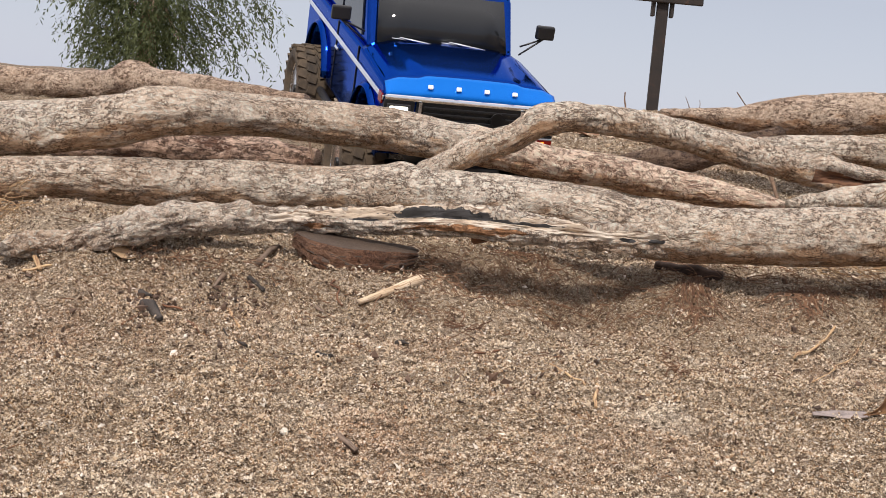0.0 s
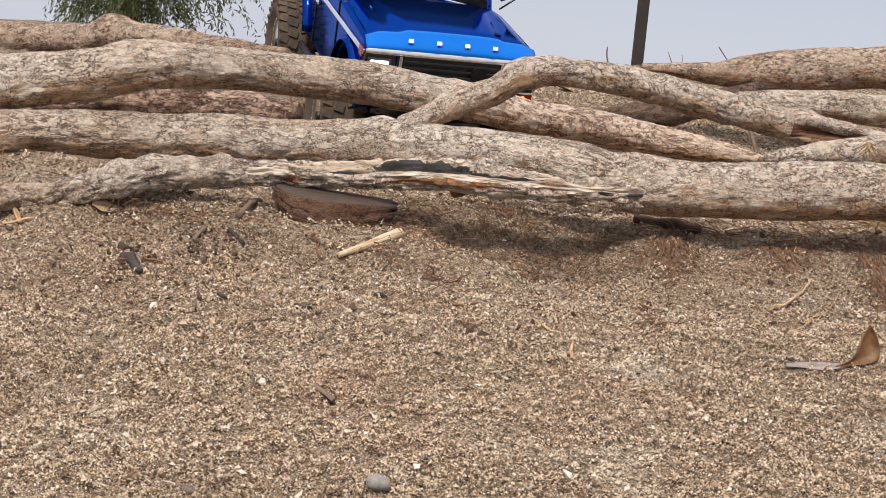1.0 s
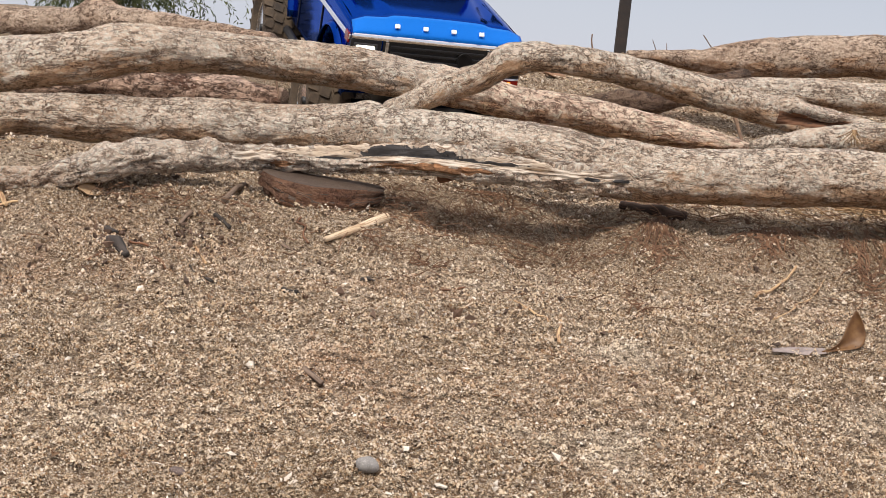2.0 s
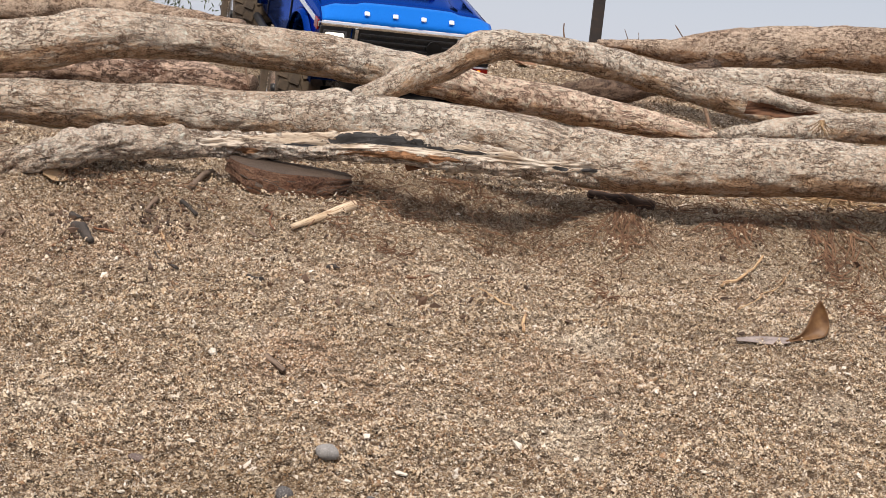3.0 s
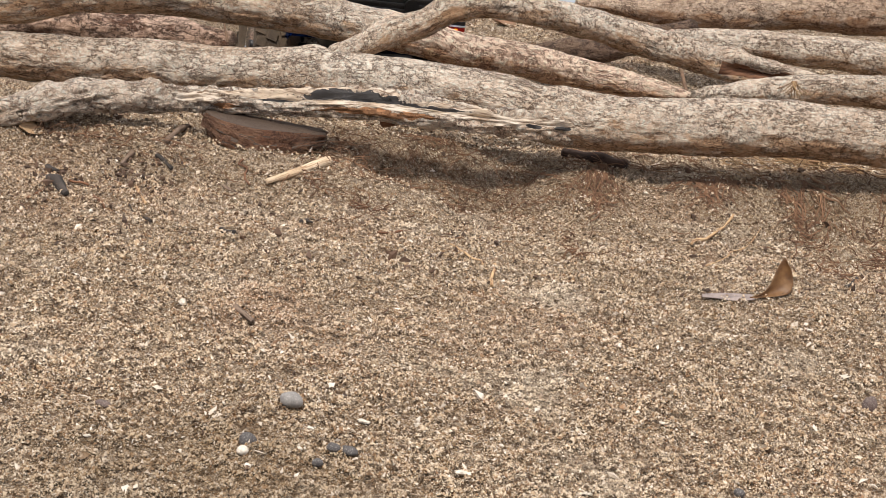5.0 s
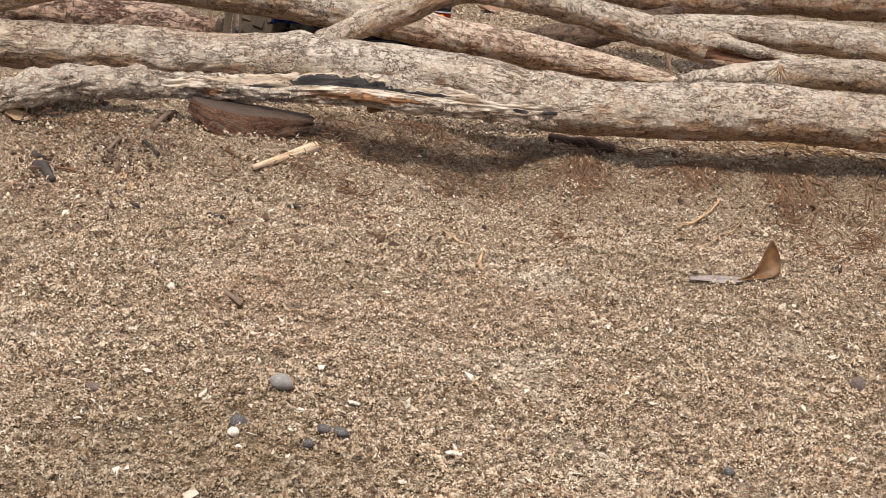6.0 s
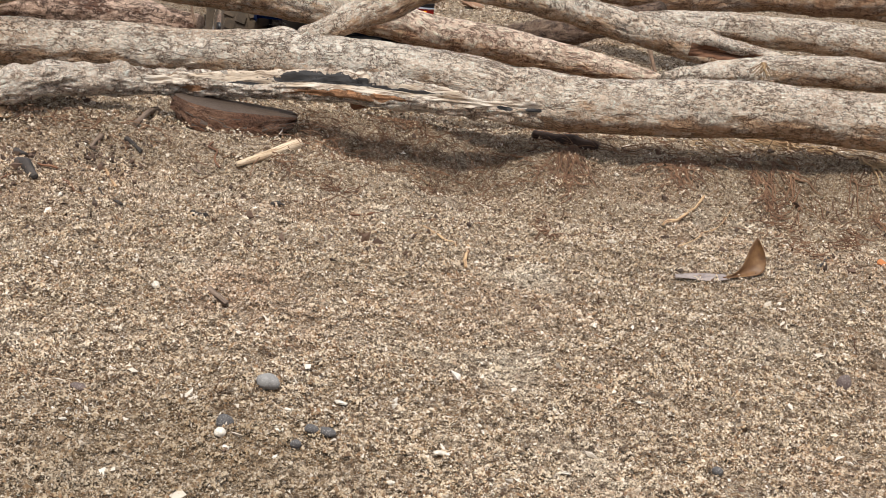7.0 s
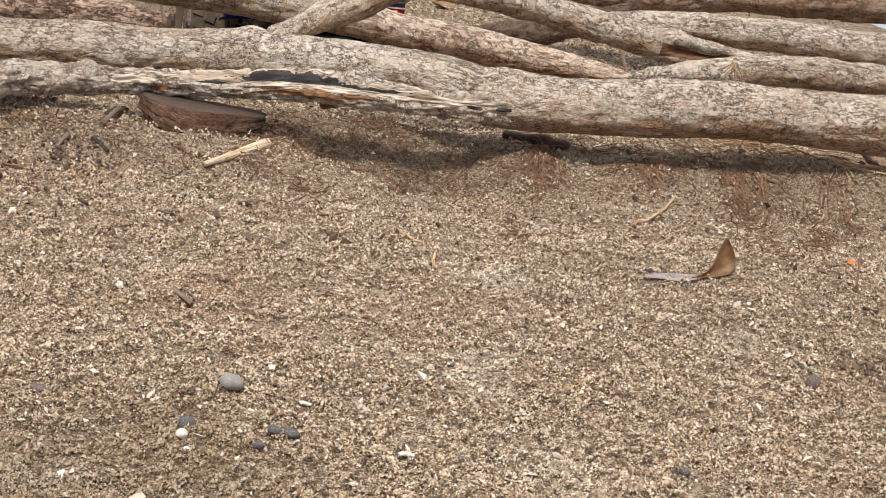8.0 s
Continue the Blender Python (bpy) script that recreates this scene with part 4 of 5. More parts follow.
def drooping_tree(base, seed):
    """A tree with limbs and hanging sprays of narrow leaves."""
    rnd = random.Random(seed)
    t = thing("tree", "green drooping tree with narrow hanging leaves", "tree", Matrix.Translation(base))
    tk = log("tree_trunk", [(0, 0, -0.4, 0.16), (0.05, 0, 0.4, 0.14), (0.0, 0.05, 1.2, 0.11), (0.1, 0.0, 2.0, 0.08), (0.1, 0.05, 2.9, 0.04)], seed, [BARK_WARM], gap=0.08, round_=14, ridge=0.006)
    tk.name, tk.parent = "trunk", t
    V, F = [], []
    for i in range(430):
        a, h = rnd.uniform(0, 2 * math.pi), rnd.uniform(0.0, 1.0) ** 1.3
        rr = 1.50 * rnd.random() ** 0.72 * (0.80 + 0.30 * math.sin(3 * a + 1.0)) * (0.62 + 0.38 * min(1, h * 3))
        tip = Vector((rr * math.cos(a), rr * math.sin(a), 0.80 + 2.9 * h))
        if i % 12 == 0:
            root = Vector((0.06, 0.02, 0.7 + 0.55 * tip.z))
            mid = (root + tip) / 2 + Vector((0, 0, 0.25))
            lb = log("limb", [(*root, 0.035), (*mid, 0.022), (*tip, 0.008)], seed + i, [BARK_WARM], gap=0.08, round_=8, ridge=0.002)
            lb.parent = t
        for _ in range(rnd.randint(4, 7)):
            p = tip + Vector((rnd.gauss(0, 0.16), rnd.gauss(0, 0.16), rnd.gauss(0, 0.14)))
            d = Vector((math.cos(a) * 0.6 + rnd.gauss(0, 0.4), math.sin(a) * 0.6 + rnd.gauss(0, 0.4), rnd.uniform(-0.5, 0.3))).normalized()
            for k in range(rnd.randint(14, 22)):
                p = p + d * 0.033
                d = (d + Vector((rnd.gauss(0, 0.08), rnd.gauss(0, 0.08), -0.11))).normalized()
                q = (d + Vector((rnd.gauss(0, 0.7), rnd.gauss(0, 0.7), rnd.gauss(-0.25, 0.5)))).normalized()
                w = q.cross(Vector((rnd.gauss(0, 1), rnd.gauss(0, 1), rnd.gauss(0, 1)))).normalized() * rnd.uniform(0.008, 0.014)
                ln = rnd.uniform(0.05, 0.10)
                o = len(V)
                V += [p, p + q * ln * 0.5 + w, p + q * ln, p + q * ln * 0.5 - w]
                F.append((o, o + 1, o + 2, o + 3))
    crown = from_arrays("crown", V, F, FOLIAGE, False)
    crown.parent = t
    tagged(crown, kind="stuff")
    return t


_tx = (-4.3623, 22.1607, 1.3832)
drooping_tree((_tx[0], _tx[1], float(height(np.array([_tx[0]]), np.array([_tx[1]]))[0])), 12)


# ---- loose things on the sand ----
def on_sand(x, y):
    return float(height(np.array([x]), np.array([y]))[0])


def pebble(at, size, turn, seed, material, label, ragged=0.14):
    """A smooth flattened stone, half sunk."""
    bm = bmesh.new()
    bmesh.ops.create_icosphere(bm, subdivisions=3, radius=1)
    for v in bm.verts:
        n = noise.noise(v.co * (1.1 + 4 * (ragged - 0.14)) + Vector((seed * 3.1, 0, 0)))
        v.co *= 1 + ragged * n
        v.co = Vector((v.co.x * size[0], v.co.y * size[1], v.co.z * size[2]))
    for f in bm.faces:
        f.smooth = True
    ob = part("pebble", bm, material, None, label)
    ob.matrix_basis = pose(at[0], at[1], on_sand(at[0], at[1]) + size[2] * 0.62, 0, 8, turn)
    return tagged(ob, label, "pebble", "pebbles on the sand")


def stone_material(name, colour):
    k = Nodes(name, 0.75)
    g = k.coord()
    a, _ = k.noise(g, 260, 5, 0.6)
    b, _ = k.noise(g, 2200, 2)
    base = k.mix(k.ramp(a, [(0.3, 0.0), (0.7, 1.0)]), tuple(v * 0.75 for v in colour), tuple(v * 1.2 for v in colour))
    k.colour(k.mix(k.ramp(b, [(0.58, 0.0), (0.66, 0.6)]), base, (0.5, 0.48, 0.45))).bump(a, 0.3, 0.0006)
    return k.mat


STONE = stone_material("stone_grey", (0.25, 0.24, 0.23))
STONE_DARK = stone_material("stone_dark", (0.080, 0.074, 0.074))
STONE_BROWN = stone_material("stone_brown", (0.12, 0.085, 0.075))
SHELL = plain("shell", (0.70, 0.64, 0.55), 0.55, 0, 0.30, 500, 0.0006)

pebble((-0.0062, 0.7945, 0.0851), (0.0062, 0.0050, 0.0044), 20, 1, STONE, "smooth oval light grey pebble on the sand")
pebble((-0.0238, 0.7475, 0.0743), (0.0044, 0.0042, 0.0042), 0, 2, STONE_DARK, "small round dark grey pebble")
pebble((0.0185, 0.7422, 0.0778), (0.0036, 0.0030, 0.0024), 10, 3, STONE_DARK, "small flat dark pebble beside another")
pebble((0.0264, 0.7438, 0.0764), (0.0046, 0.0032, 0.0024), -10, 4, STONE_DARK, "small flat dark pebble beside another")
pebble((0.0117, 0.7227, 0.0752), (0.0028, 0.0024, 0.0022), 30, 5, STONE_DARK, "tiny dark round pebble")
pebble((-0.0250, 0.7318, 0.0742), (0.0030, 0.0028, 0.0024), 0, 6, SHELL, "tiny cream rounded shell bead")
pebble((0.3464, 0.9397, 0.0834), (0.0046, 0.0046, 0.0064), 15, 7, STONE_BROWN, "upright dark brown stone chip")
pebble((0.2207, 0.7398, 0.0769), (0.0030, 0.0026, 0.0024), 15, 8, STONE_DARK, "tiny dark round pebble")
pebble((-0.1009, 0.7851, 0.0758), (0.0050, 0.0034, 0.0022), -15, 9, STONE_BROWN, "flat brown stone flake")


for at, size, turn in (((0.0854, 0.7465, 0.0712), (0.0075, 0.0030, 0.0014), 8), ((0.2012, 0.8527, 0.0822), (0.0032, 0.0016, 0.0010), 12), ((-0.0860, 0.9674, 0.0982), (0.0030, 0.0022, 0.0026), 40), ((0.3299, 1.0557, 0.1102), (0.0012, 0.0030, 0.0010), 30),
                       ((-0.1499, 0.8692, 0.0817), (0.0020, 0.0020, 0.0012), 60), ((-0.0859, 0.9665, 0.0979), (0.0030, 0.0022, 0.0022), 0), ((0.0047, 0.7659, 0.0813), (0.0040, 0.0014, 0.0010), -20), ((0.0203, 0.7769, 0.0799), (0.0032, 0.0013, 0.0009), -25),
                       ((0.0574, 0.6979, 0.0693), (0.0030, 0.0022, 0.0012), 50), ((0.1455, 0.7403, 0.0698), (0.0036, 0.0016, 0.0010), 10), ((0.0021, 0.7408, 0.0770), (0.0016, 0.0030, 0.0010), 15), ((-0.0990, 0.7258, 0.0764), (0.0030, 0.0020, 0.0010), 70),
                       ((0.2819, 1.4728, 0.1238), (0.0030, 0.0024, 0.0018), 10), ((0.0324, 0.7952, 0.0794), (0.0042, 0.0030, 0.0012), 0)):
    ob = pebble(at, tuple(0.8 * v for v in size), turn, int(at[0] * 1000), SHELL, "small white worn shell chip on the sand", 0.55)
    ob.name, ob["category"], ob["group"] = "shell_chip", "shell", "shell chips on the sand"


def stick(name, pts, material, label, seed, category="stick", lump=0.15, ridge=0.0004, gap=0.0025, round_=14, ends=(0.3, 0.3)):
    return tagged(log(name, pts, seed, [material], gap=gap, round_=round_, lump=lump, ridge=ridge, ends=ends), label, category)


def between(a, b, r0, r1, sag=0.0, n=4, wobble=0.0, seed=0, lift=0.9, bent=True):
    """Points with radii from a to b, kept above the sand; bent: point by point, not as a straight piece."""
    rnd = random.Random(seed)
    a, b = Vector(a), Vector(b)
    out = []
    for i in range(n + 1):
        f = i / n
        p = a.lerp(b, f) + Vector((rnd.gauss(0, wobble), rnd.gauss(0, wobble), rnd.gauss(0, wobble) * 0.5 - sag * math.sin(f * math.pi))) * (1 if 0 < i < n else 0)
        r = r0 + (r1 - r0) * f
        out.append((p.x, p.y, p.z + lift * r, r))
    rise = [max(0, on_sand(x, y) + 0.0012 + lift * r - z) for x, y, z, r in out]
    return [(x, y, z + (d if bent else max(rise[0], rise[-1])), r) for (x, y, z, r), d in zip(out, rise)]


STICK_DARK = wood_material("stick_dark", (0.10, 0.06, 0.045), (0.06, 0.036, 0.028), (0.025, 0.015, 0.012))
WOOD_SPLIT = wood_material("wood_splinter", (0.72, 0.60, 0.45), (0.60, 0.45, 0.30), (0.32, 0.19, 0.10))
stick("wood_splinter", between((-0.0682, 1.3747, 0.1303), (-0.0174, 1.4255, 0.1471), 0.0026, 0.0056, n=4, wobble=0.0004, seed=3, lift=0.9, bent=False), WOOD_SPLIT, "pale tan split wood splinter lying on the sand", 41, "wood splinter", 0.3)
stick("dark_stick", between((0.2104, 1.5663, 0.1688), (0.2701, 1.5467, 0.1659), 0.0042, 0.0050, n=5, wobble=0.0012, seed=6, lift=0.35, bent=False), STICK_DARK, "short dark brown stick lying under the trunk", 42, lump=0.28, ridge=0.0009, ends=(0.5, 0.7), round_=24)
stick("stick", between((-0.1632, 1.4157, 0.1519), (-0.1533, 1.4874, 0.1606), 0.0030, 0.0026), WOOD_GREY, "short grey stick poking from the sand", 43)
stick("stick", between((-0.0523, 0.9524, 0.0998), (-0.0401, 0.9449, 0.0941), 0.0020, 0.0016), WOOD_GREY, "tiny grey-brown stick on the sand", 44)
stick("stick", between((-0.0924, 1.4013, 0.1465), (-0.0821, 1.3706, 0.1284), 0.0012, 0.0009, n=6, wobble=0.002, seed=5), WOOD_RED, "thin curved brown twig hanging down the bank", 45)
stick("stick", between((0.3823, 1.1413, 0.1299), (0.4085, 1.1997, 0.1300), 0.0012, 0.0008), WOOD_CHAR, "tiny black twig on sand", 46)
stick("stick", between((0.4168, 1.0636, 0.1161), (0.4310, 1.0752, 0.1140), 0.0012, 0.0008), WOOD_CHAR, "tiny black twig on sand", 47)
stick("twig", between((0.4246, 1.1058, 0.1258), (0.4325, 1.1288, 0.1489), 0.0009, 0.0006, n=5, wobble=0.0008, seed=2), TWIG, "thin upright brown twig", 48, "twig")
stick("twig", between((0.1215, 1.1613, 0.1140), (0.1160, 1.0979, 0.1079), 0.0013, 0.0010, n=5, wobble=0.0015, seed=9), WOOD_TAN, "curled pale wood shaving", 49, "wood shaving")
stick("twig", between((0.0905, 1.2219, 0.1173), (0.1127, 1.1570, 0.1137), 0.0008, 0.0007, n=6, wobble=0.0012, seed=4), WOOD_TAN, "thin pale straw on the sand", 50, "twig")
stick("twig", between((0.3082, 1.3584, 0.1234), (0.3637, 1.4556, 0.1263), 0.0016, 0.0009, n=6, wobble=0.0012, seed=14), WOOD_TAN, "pale thin twig on the sand", 51, "twig")
stick("twig", between((0.2978, 1.2377, 0.1211), (0.3902, 1.4509, 0.1234), 0.0007, 0.0006, n=6, wobble=0.0010, seed=15), WOOD_TAN, "thin straw on the sand", 52, "twig")
stick("twig", between((-0.3538, 1.3493, 0.1345), (-0.3321, 1.3607, 0.1403), 0.0016, 0.0010, n=4, wobble=0.001, seed=16), WOOD_TAN, "pale twig beside the branch end", 53, "twig")
stick("twig", between((-0.3509, 1.3760, 0.1430), (-0.3393, 1.3522, 0.1366), 0.0024, 0.0016, n=3), WOOD_TAN, "short pale wood stub", 54, "twig")
stick("twig", between((0.3649, 1.8342, 0.2677), (0.3704, 1.8021, 0.2425), 0.0022, 0.0016, n=4, wobble=0.001), TWIG, "reddish twig standing behind the trunk", 55, "twig")
stick("twig", between((0.5741, 1.5696, 0.1976), (0.5838, 1.5463, 0.1826), 0.0042, 0.0032, n=3), WOOD_GREY, "short grey broken stick end", 56, "stick")
for a, b, r in (((0.2740, 2.6129, 0.3437), (0.2707, 2.6150, 0.3692), 0.0017), ((0.4105, 2.8148, 0.3582), (0.3978, 2.8163, 0.3768), 0.0010), ((0.4263, 2.8149, 0.3597), (0.4230, 2.8160, 0.3733), 0.0008),
                ((0.4790, 2.6140, 0.3559), (0.4521, 2.6164, 0.3865), 0.0013)):
    stick("twig", between((a[0] + (a[0] - b[0]) * 0.8, a[1], a[2] - 0.03), b, r, r * 0.6, n=5, wobble=0.0012, seed=int(a[0] * 1000)), TWIG, "thin dead twig standing on the bank", 57, "twig")
stick("root_stub", between((0.0282, 1.4963, 0.1848), (0.0434, 1.4868, 0.1912), 0.0052, 0.0034, n=3), WOOD_RED, "short red-brown root stub under the branch", 58, "root")
stick("twig", between((-0.1718, 1.8830, 0.2666), (-0.1602, 1.8593, 0.2350), 0.0016, 0.0012, n=3), TWIG, "thin twig standing behind the log", 59, "twig")


for a, b, r, mat, label in (
        ((-0.2500, 1.3405, 0.1260), (-0.2393, 1.3242, 0.1269), 0.0042, WOOD_CHAR, "black seed husk on the sand"),
        ((-0.2361, 1.2844, 0.1243), (-0.2167, 1.2522, 0.1183), 0.0040, WOOD_CHAR, "short charred stick on the sand"),
        ((-0.1800, 1.3680, 0.1257), (-0.1613, 1.3610, 0.1239), 0.0036, WOOD_GREY, "short grey-brown stick on the sand"),
        ((-0.1679, 1.3998, 0.1414), (-0.1528, 1.3884, 0.1330), 0.0034, WOOD_CHAR, "dark broken stick on the sand"),
        ((-0.1902, 1.4020, 0.1411), (-0.1957, 1.3839, 0.1324), 0.0032, WOOD_GREY, "short brown bark stick on the sand"),
        ((-0.1983, 1.2654, 0.1174), (-0.1848, 1.2462, 0.1122), 0.0018, WOOD_RED, "thin reddish stick on the sand"),
        ((-0.2231, 1.2939, 0.1244), (-0.2072, 1.2942, 0.1222), 0.0014, WOOD_RED, "thin reddish twig on the sand"),
        ((-0.1754, 1.3393, 0.1198), (-0.1547, 1.2592, 0.1170), 0.0020, WOOD_TAN, "thin tan stick on the sand"),
        ((-0.1669, 1.2572, 0.1142), (-0.1428, 1.2137, 0.1101), 0.0026, WOOD_CHAR, "dark rotten stick on the sand"),
        ((-0.0303, 1.2631, 0.1161), (-0.0202, 1.2574, 0.1170), 0.0022, WOOD_CHAR, "tiny dark chip on the sand"),
        ((0.0330, 1.2520, 0.1161), (0.0644, 1.2834, 0.1182), 0.0010, WOOD_RED, "thin dark twig on the sand"),
        ((-0.0871, 1.1911, 0.1136), (-0.0756, 1.1867, 0.1128), 0.0020, WOOD_CHAR, "tiny dark chip on the sand"),
        ((-0.2439, 1.2353, 0.1142), (-0.2343, 1.2535, 0.1209), 0.0012, WOOD_RED, "thin brown twig on the sand"),
        ((-0.1036, 1.3678, 0.1257), (-0.0871, 1.3455, 0.1237), 0.0026, WOOD_GREY, "flat grey bark scrap on the sand")):
    stick("stick", between(a, b, r * 0.55, r * 0.42, n=3, wobble=0.0008, seed=int(abs(a[0]) * 1e4), lift=0.5), mat, label, 60 + int(abs(a[1]) * 1e4) % 97, lump=0.75, ridge=0.0014, round_=22, ends=(0.8, 0.6))


WOOD_OLD = wood_material("wood_old", (0.095, 0.064, 0.046), (0.060, 0.040, 0.028), (0.05, 0.030, 0.020))
BARK_RED = bark_material("bark_red", (0.28, 0.155, 0.095), (0.155, 0.082, 0.05), (0.25, 0.085, 0.036), (0.06, 0.03, 0.02), 1.3)


def wood_slab():
    """A broken slab of old wood under the branch: flat grey top, rough reddish front."""
    bm = bmesh.new()
    bmesh.ops.create_cube(bm, size=1)
    bmesh.ops.subdivide_edges(bm, edges=list(bm.edges), cuts=15, use_grid_fill=True)
    for v in bm.verts:
        x, y, z = v.co
        u, front, low = x + 0.5, 0.5 - y, 0.5 - z
        deep = 0.056 * (1 - 0.10 * math.cos(7 * u)) * (1 - max(0, u - 0.45) ** 2 * 2.4) * min(1, 0.55 + 3 * u)
        thick = 0.006 + 0.020 * math.sin(math.pi * min(1, 0.16 + 0.72 * u)) ** 1.3
        n = noise.fractal(Vector((x * 7, y * 2, z * 6)), 1.0, 2.0, 4)
        n2 = noise.noise(Vector((x * 26, y * 5, z * 22 + 5)))
        n3 = noise.noise(Vector((x * 60, y * 8, z * 40)))
        rough = front * low
        v.co = Vector((x * 0.112 + 0.005 * n * abs(2 * x) ** 3, 0.028 - front * deep - rough * (0.006 + 0.005 * n + 0.006 * n2 + 0.003 * n3) - 0.006 * low * (1 - low) * front,
                       0.012 - low * thick + 0.0007 * n + low * (0.005 * n + 0.003 * n2) - 0.006 * max(0, u - 0.6) * front))
    bm.normal_update()
    for f in bm.faces:
        f.material_index = 0 if f.normal.z > 0.75 else 1
        f.smooth = True
    grain = [tuple(v.co) for v in bm.verts]
    ob = part("wood_slab", bm, WOOD_OLD, None)
    ob.data.materials.append(BARK_RED)
    a = ob.data.attributes.new("grain", "FLOAT_VECTOR", "POINT")
    a.data.foreach_set("vector", np.array(grain, np.float32).ravel())
    c = (-0.0810, 1.4645, 0.1642)
    ob.matrix_basis = pose(c[0], c[1], c[2] + 0.002, 6, 4, 3)
    return tagged(ob, "broken slab of dark weathered wood under the split branch", "wood slab")


wood_slab()


def curled_leaf():
    """A dry brown leaf: its grey tail flat on the sand, its blade standing up."""
    leaf = thing("dry_leaf", "curled dry brown leaf standing on the sand", "leaf", Matrix.Identity(4))
    left = [(0.3057, 1.1157, 0.1202), (0.3136, 1.1186, 0.1226), (0.3191, 1.1212, 0.1270), (0.3225, 1.1236, 0.1341), (0.3249, 1.1257, 0.1412), (0.3275, 1.1275, 0.1466), (0.3299, 1.1289, 0.1501)]
    right = [(0.3086, 1.1164, 0.1191), (0.3284, 1.1231, 0.1221), (0.3367, 1.1263, 0.1254), (0.3387, 1.1284, 0.1333), (0.3364, 1.1293, 0.1414), (0.3331, 1.1292, 0.1466), (0.3309, 1.1292, 0.1501)]

    def grid(a, b, bow):
        a, b = spline([(*p, 0) for p in a], 0.002)[:, :3], spline([(*p, 0) for p in b], 0.002)[:, :3]
        f = np.linspace(0, 1, 22)
        a, b = (np.stack([np.interp(f, np.linspace(0, 1, len(v)), v[:, k]) for k in range(3)], -1) for v in (a, b))
        return [[Vector(a[i]).lerp(Vector(b[i]), u) + Vector((0, bow * math.sin(f[i] * math.pi) * (1 - (2 * u - 1) ** 2) - 0.004 * f[i] * u, 0.0004 * math.sin(7 * u + 5 * f[i]))) for u in np.linspace(0, 1, 11)] for i in range(22)]

    k = Nodes("dry_leaf", 0.55)
    g = k.coord()
    n, _ = k.noise(g, 130, 5)
    k.colour(k.ramp(n, [(0.3, (0.10, 0.047, 0.020)), (0.55, (0.18, 0.092, 0.036)), (0.75, (0.26, 0.15, 0.065))])).bump(n, 0.5, 0.0010)
    part("blade", sheet(grid(left, right, 0.004), 0.0004), k.mat, leaf)
    back = [(0.2735, 1.1305, 0.1137), (0.2845, 1.1293, 0.1155), (0.2954, 1.1230, 0.1182), (0.3082, 1.1220, 0.1193)]
    front = [(0.2736, 1.1262, 0.1132), (0.2835, 1.1180, 0.1149), (0.2953, 1.1153, 0.1158), (0.3092, 1.1184, 0.1180)]
    part("tail", sheet(grid([(p[0], p[1], p[2] + 0.0024) for p in back], [(p[0], p[1], p[2] + 0.0012) for p in front], 0.0), 0.0004), plain("leaf_back", (0.26, 0.215, 0.20), 0.6, 0, 0.35, 200, 0.0006), leaf, "grey underside lying flat")


curled_leaf()
LEAF_DRY = plain("leaf_litter", (0.26, 0.15, 0.09), 0.7, 0, 0.3, 90, 0.0005)


def flat_leaf(at, size, turn, lean, material, label, seed):
    rnd = random.Random(seed)
    rows = []
    for i in range(9):
        f = i / 8
        half = 0.42 * math.sin(math.pi * min(1, f * 0.96 + 0.03)) ** 0.8
        rows.append([Vector((f - 0.5, half * u, 0.10 * math.cos(f * 3) + 0.16 * u * u + 0.03 * rnd.uniform(-1, 1))) * size for u in np.linspace(-1, 1, 7)])
    ob = part("dry_leaf", sheet(rows, 0.0004), material)
    ob.matrix_basis = pose(*at, lean, 0, turn)
    return tagged(ob, label, "leaf")


flat_leaf((0.1869, 2.2479, 0.2947), 0.034, 10, 25, LEAF_DRY, "brown dry leaf on the sand bank", 1)
flat_leaf((0.2416, 2.3222, 0.3025), 0.030, -20, 15, LEAF_DRY, "brown dry leaf on the sand bank", 2)
flat_leaf((-0.2784, 1.3976, 0.1526), 0.022, 12, 30, plain("leaf_tan", (0.42, 0.29, 0.17), 0.7, 0, 0.25, 90), "tan dry leaf under the branch", 3)
flat_leaf((0.4461, 1.1820, 0.1329), 0.012, 12, 30, plain("leaf_orange", (0.55, 0.20, 0.06), 0.6, 0, 0.25, 90), "small orange leaf scrap", 4)


# ---- seedlings on the bank ----
GREEN = leaf_material("seedling_leaf", (0.10, 0.20, 0.04), (0.20, 0.32, 0.07), 0.3)
YELLOW = leaf_material("yellow_leaf", (0.75, 0.48, 0.03), (0.80, 0.55, 0.05), 0.3)


def round_leaf(bm, at, r, facing, seed):
    rnd = random.Random(seed)
    q = Vector(facing).normalized().to_track_quat("Z", "Y")
    mid = bm.verts.new(Vector(at) + q @ Vector((0, 0, -0.12 * r)))
    ring = [bm.verts.new(Vector(at) + q @ (Vector((math.cos(a) * rnd.uniform(0.9, 1.1), math.sin(a) * rnd.uniform(0.8, 1.0), 0.10 * rnd.uniform(-1, 1))) * r)) for a in np.linspace(0, 2 * math.pi, 12, endpoint=False)]
    for i in range(12):
        bm.faces.new((mid, ring[i], ring[(i + 1) % 12])).smooth = True
    return bm


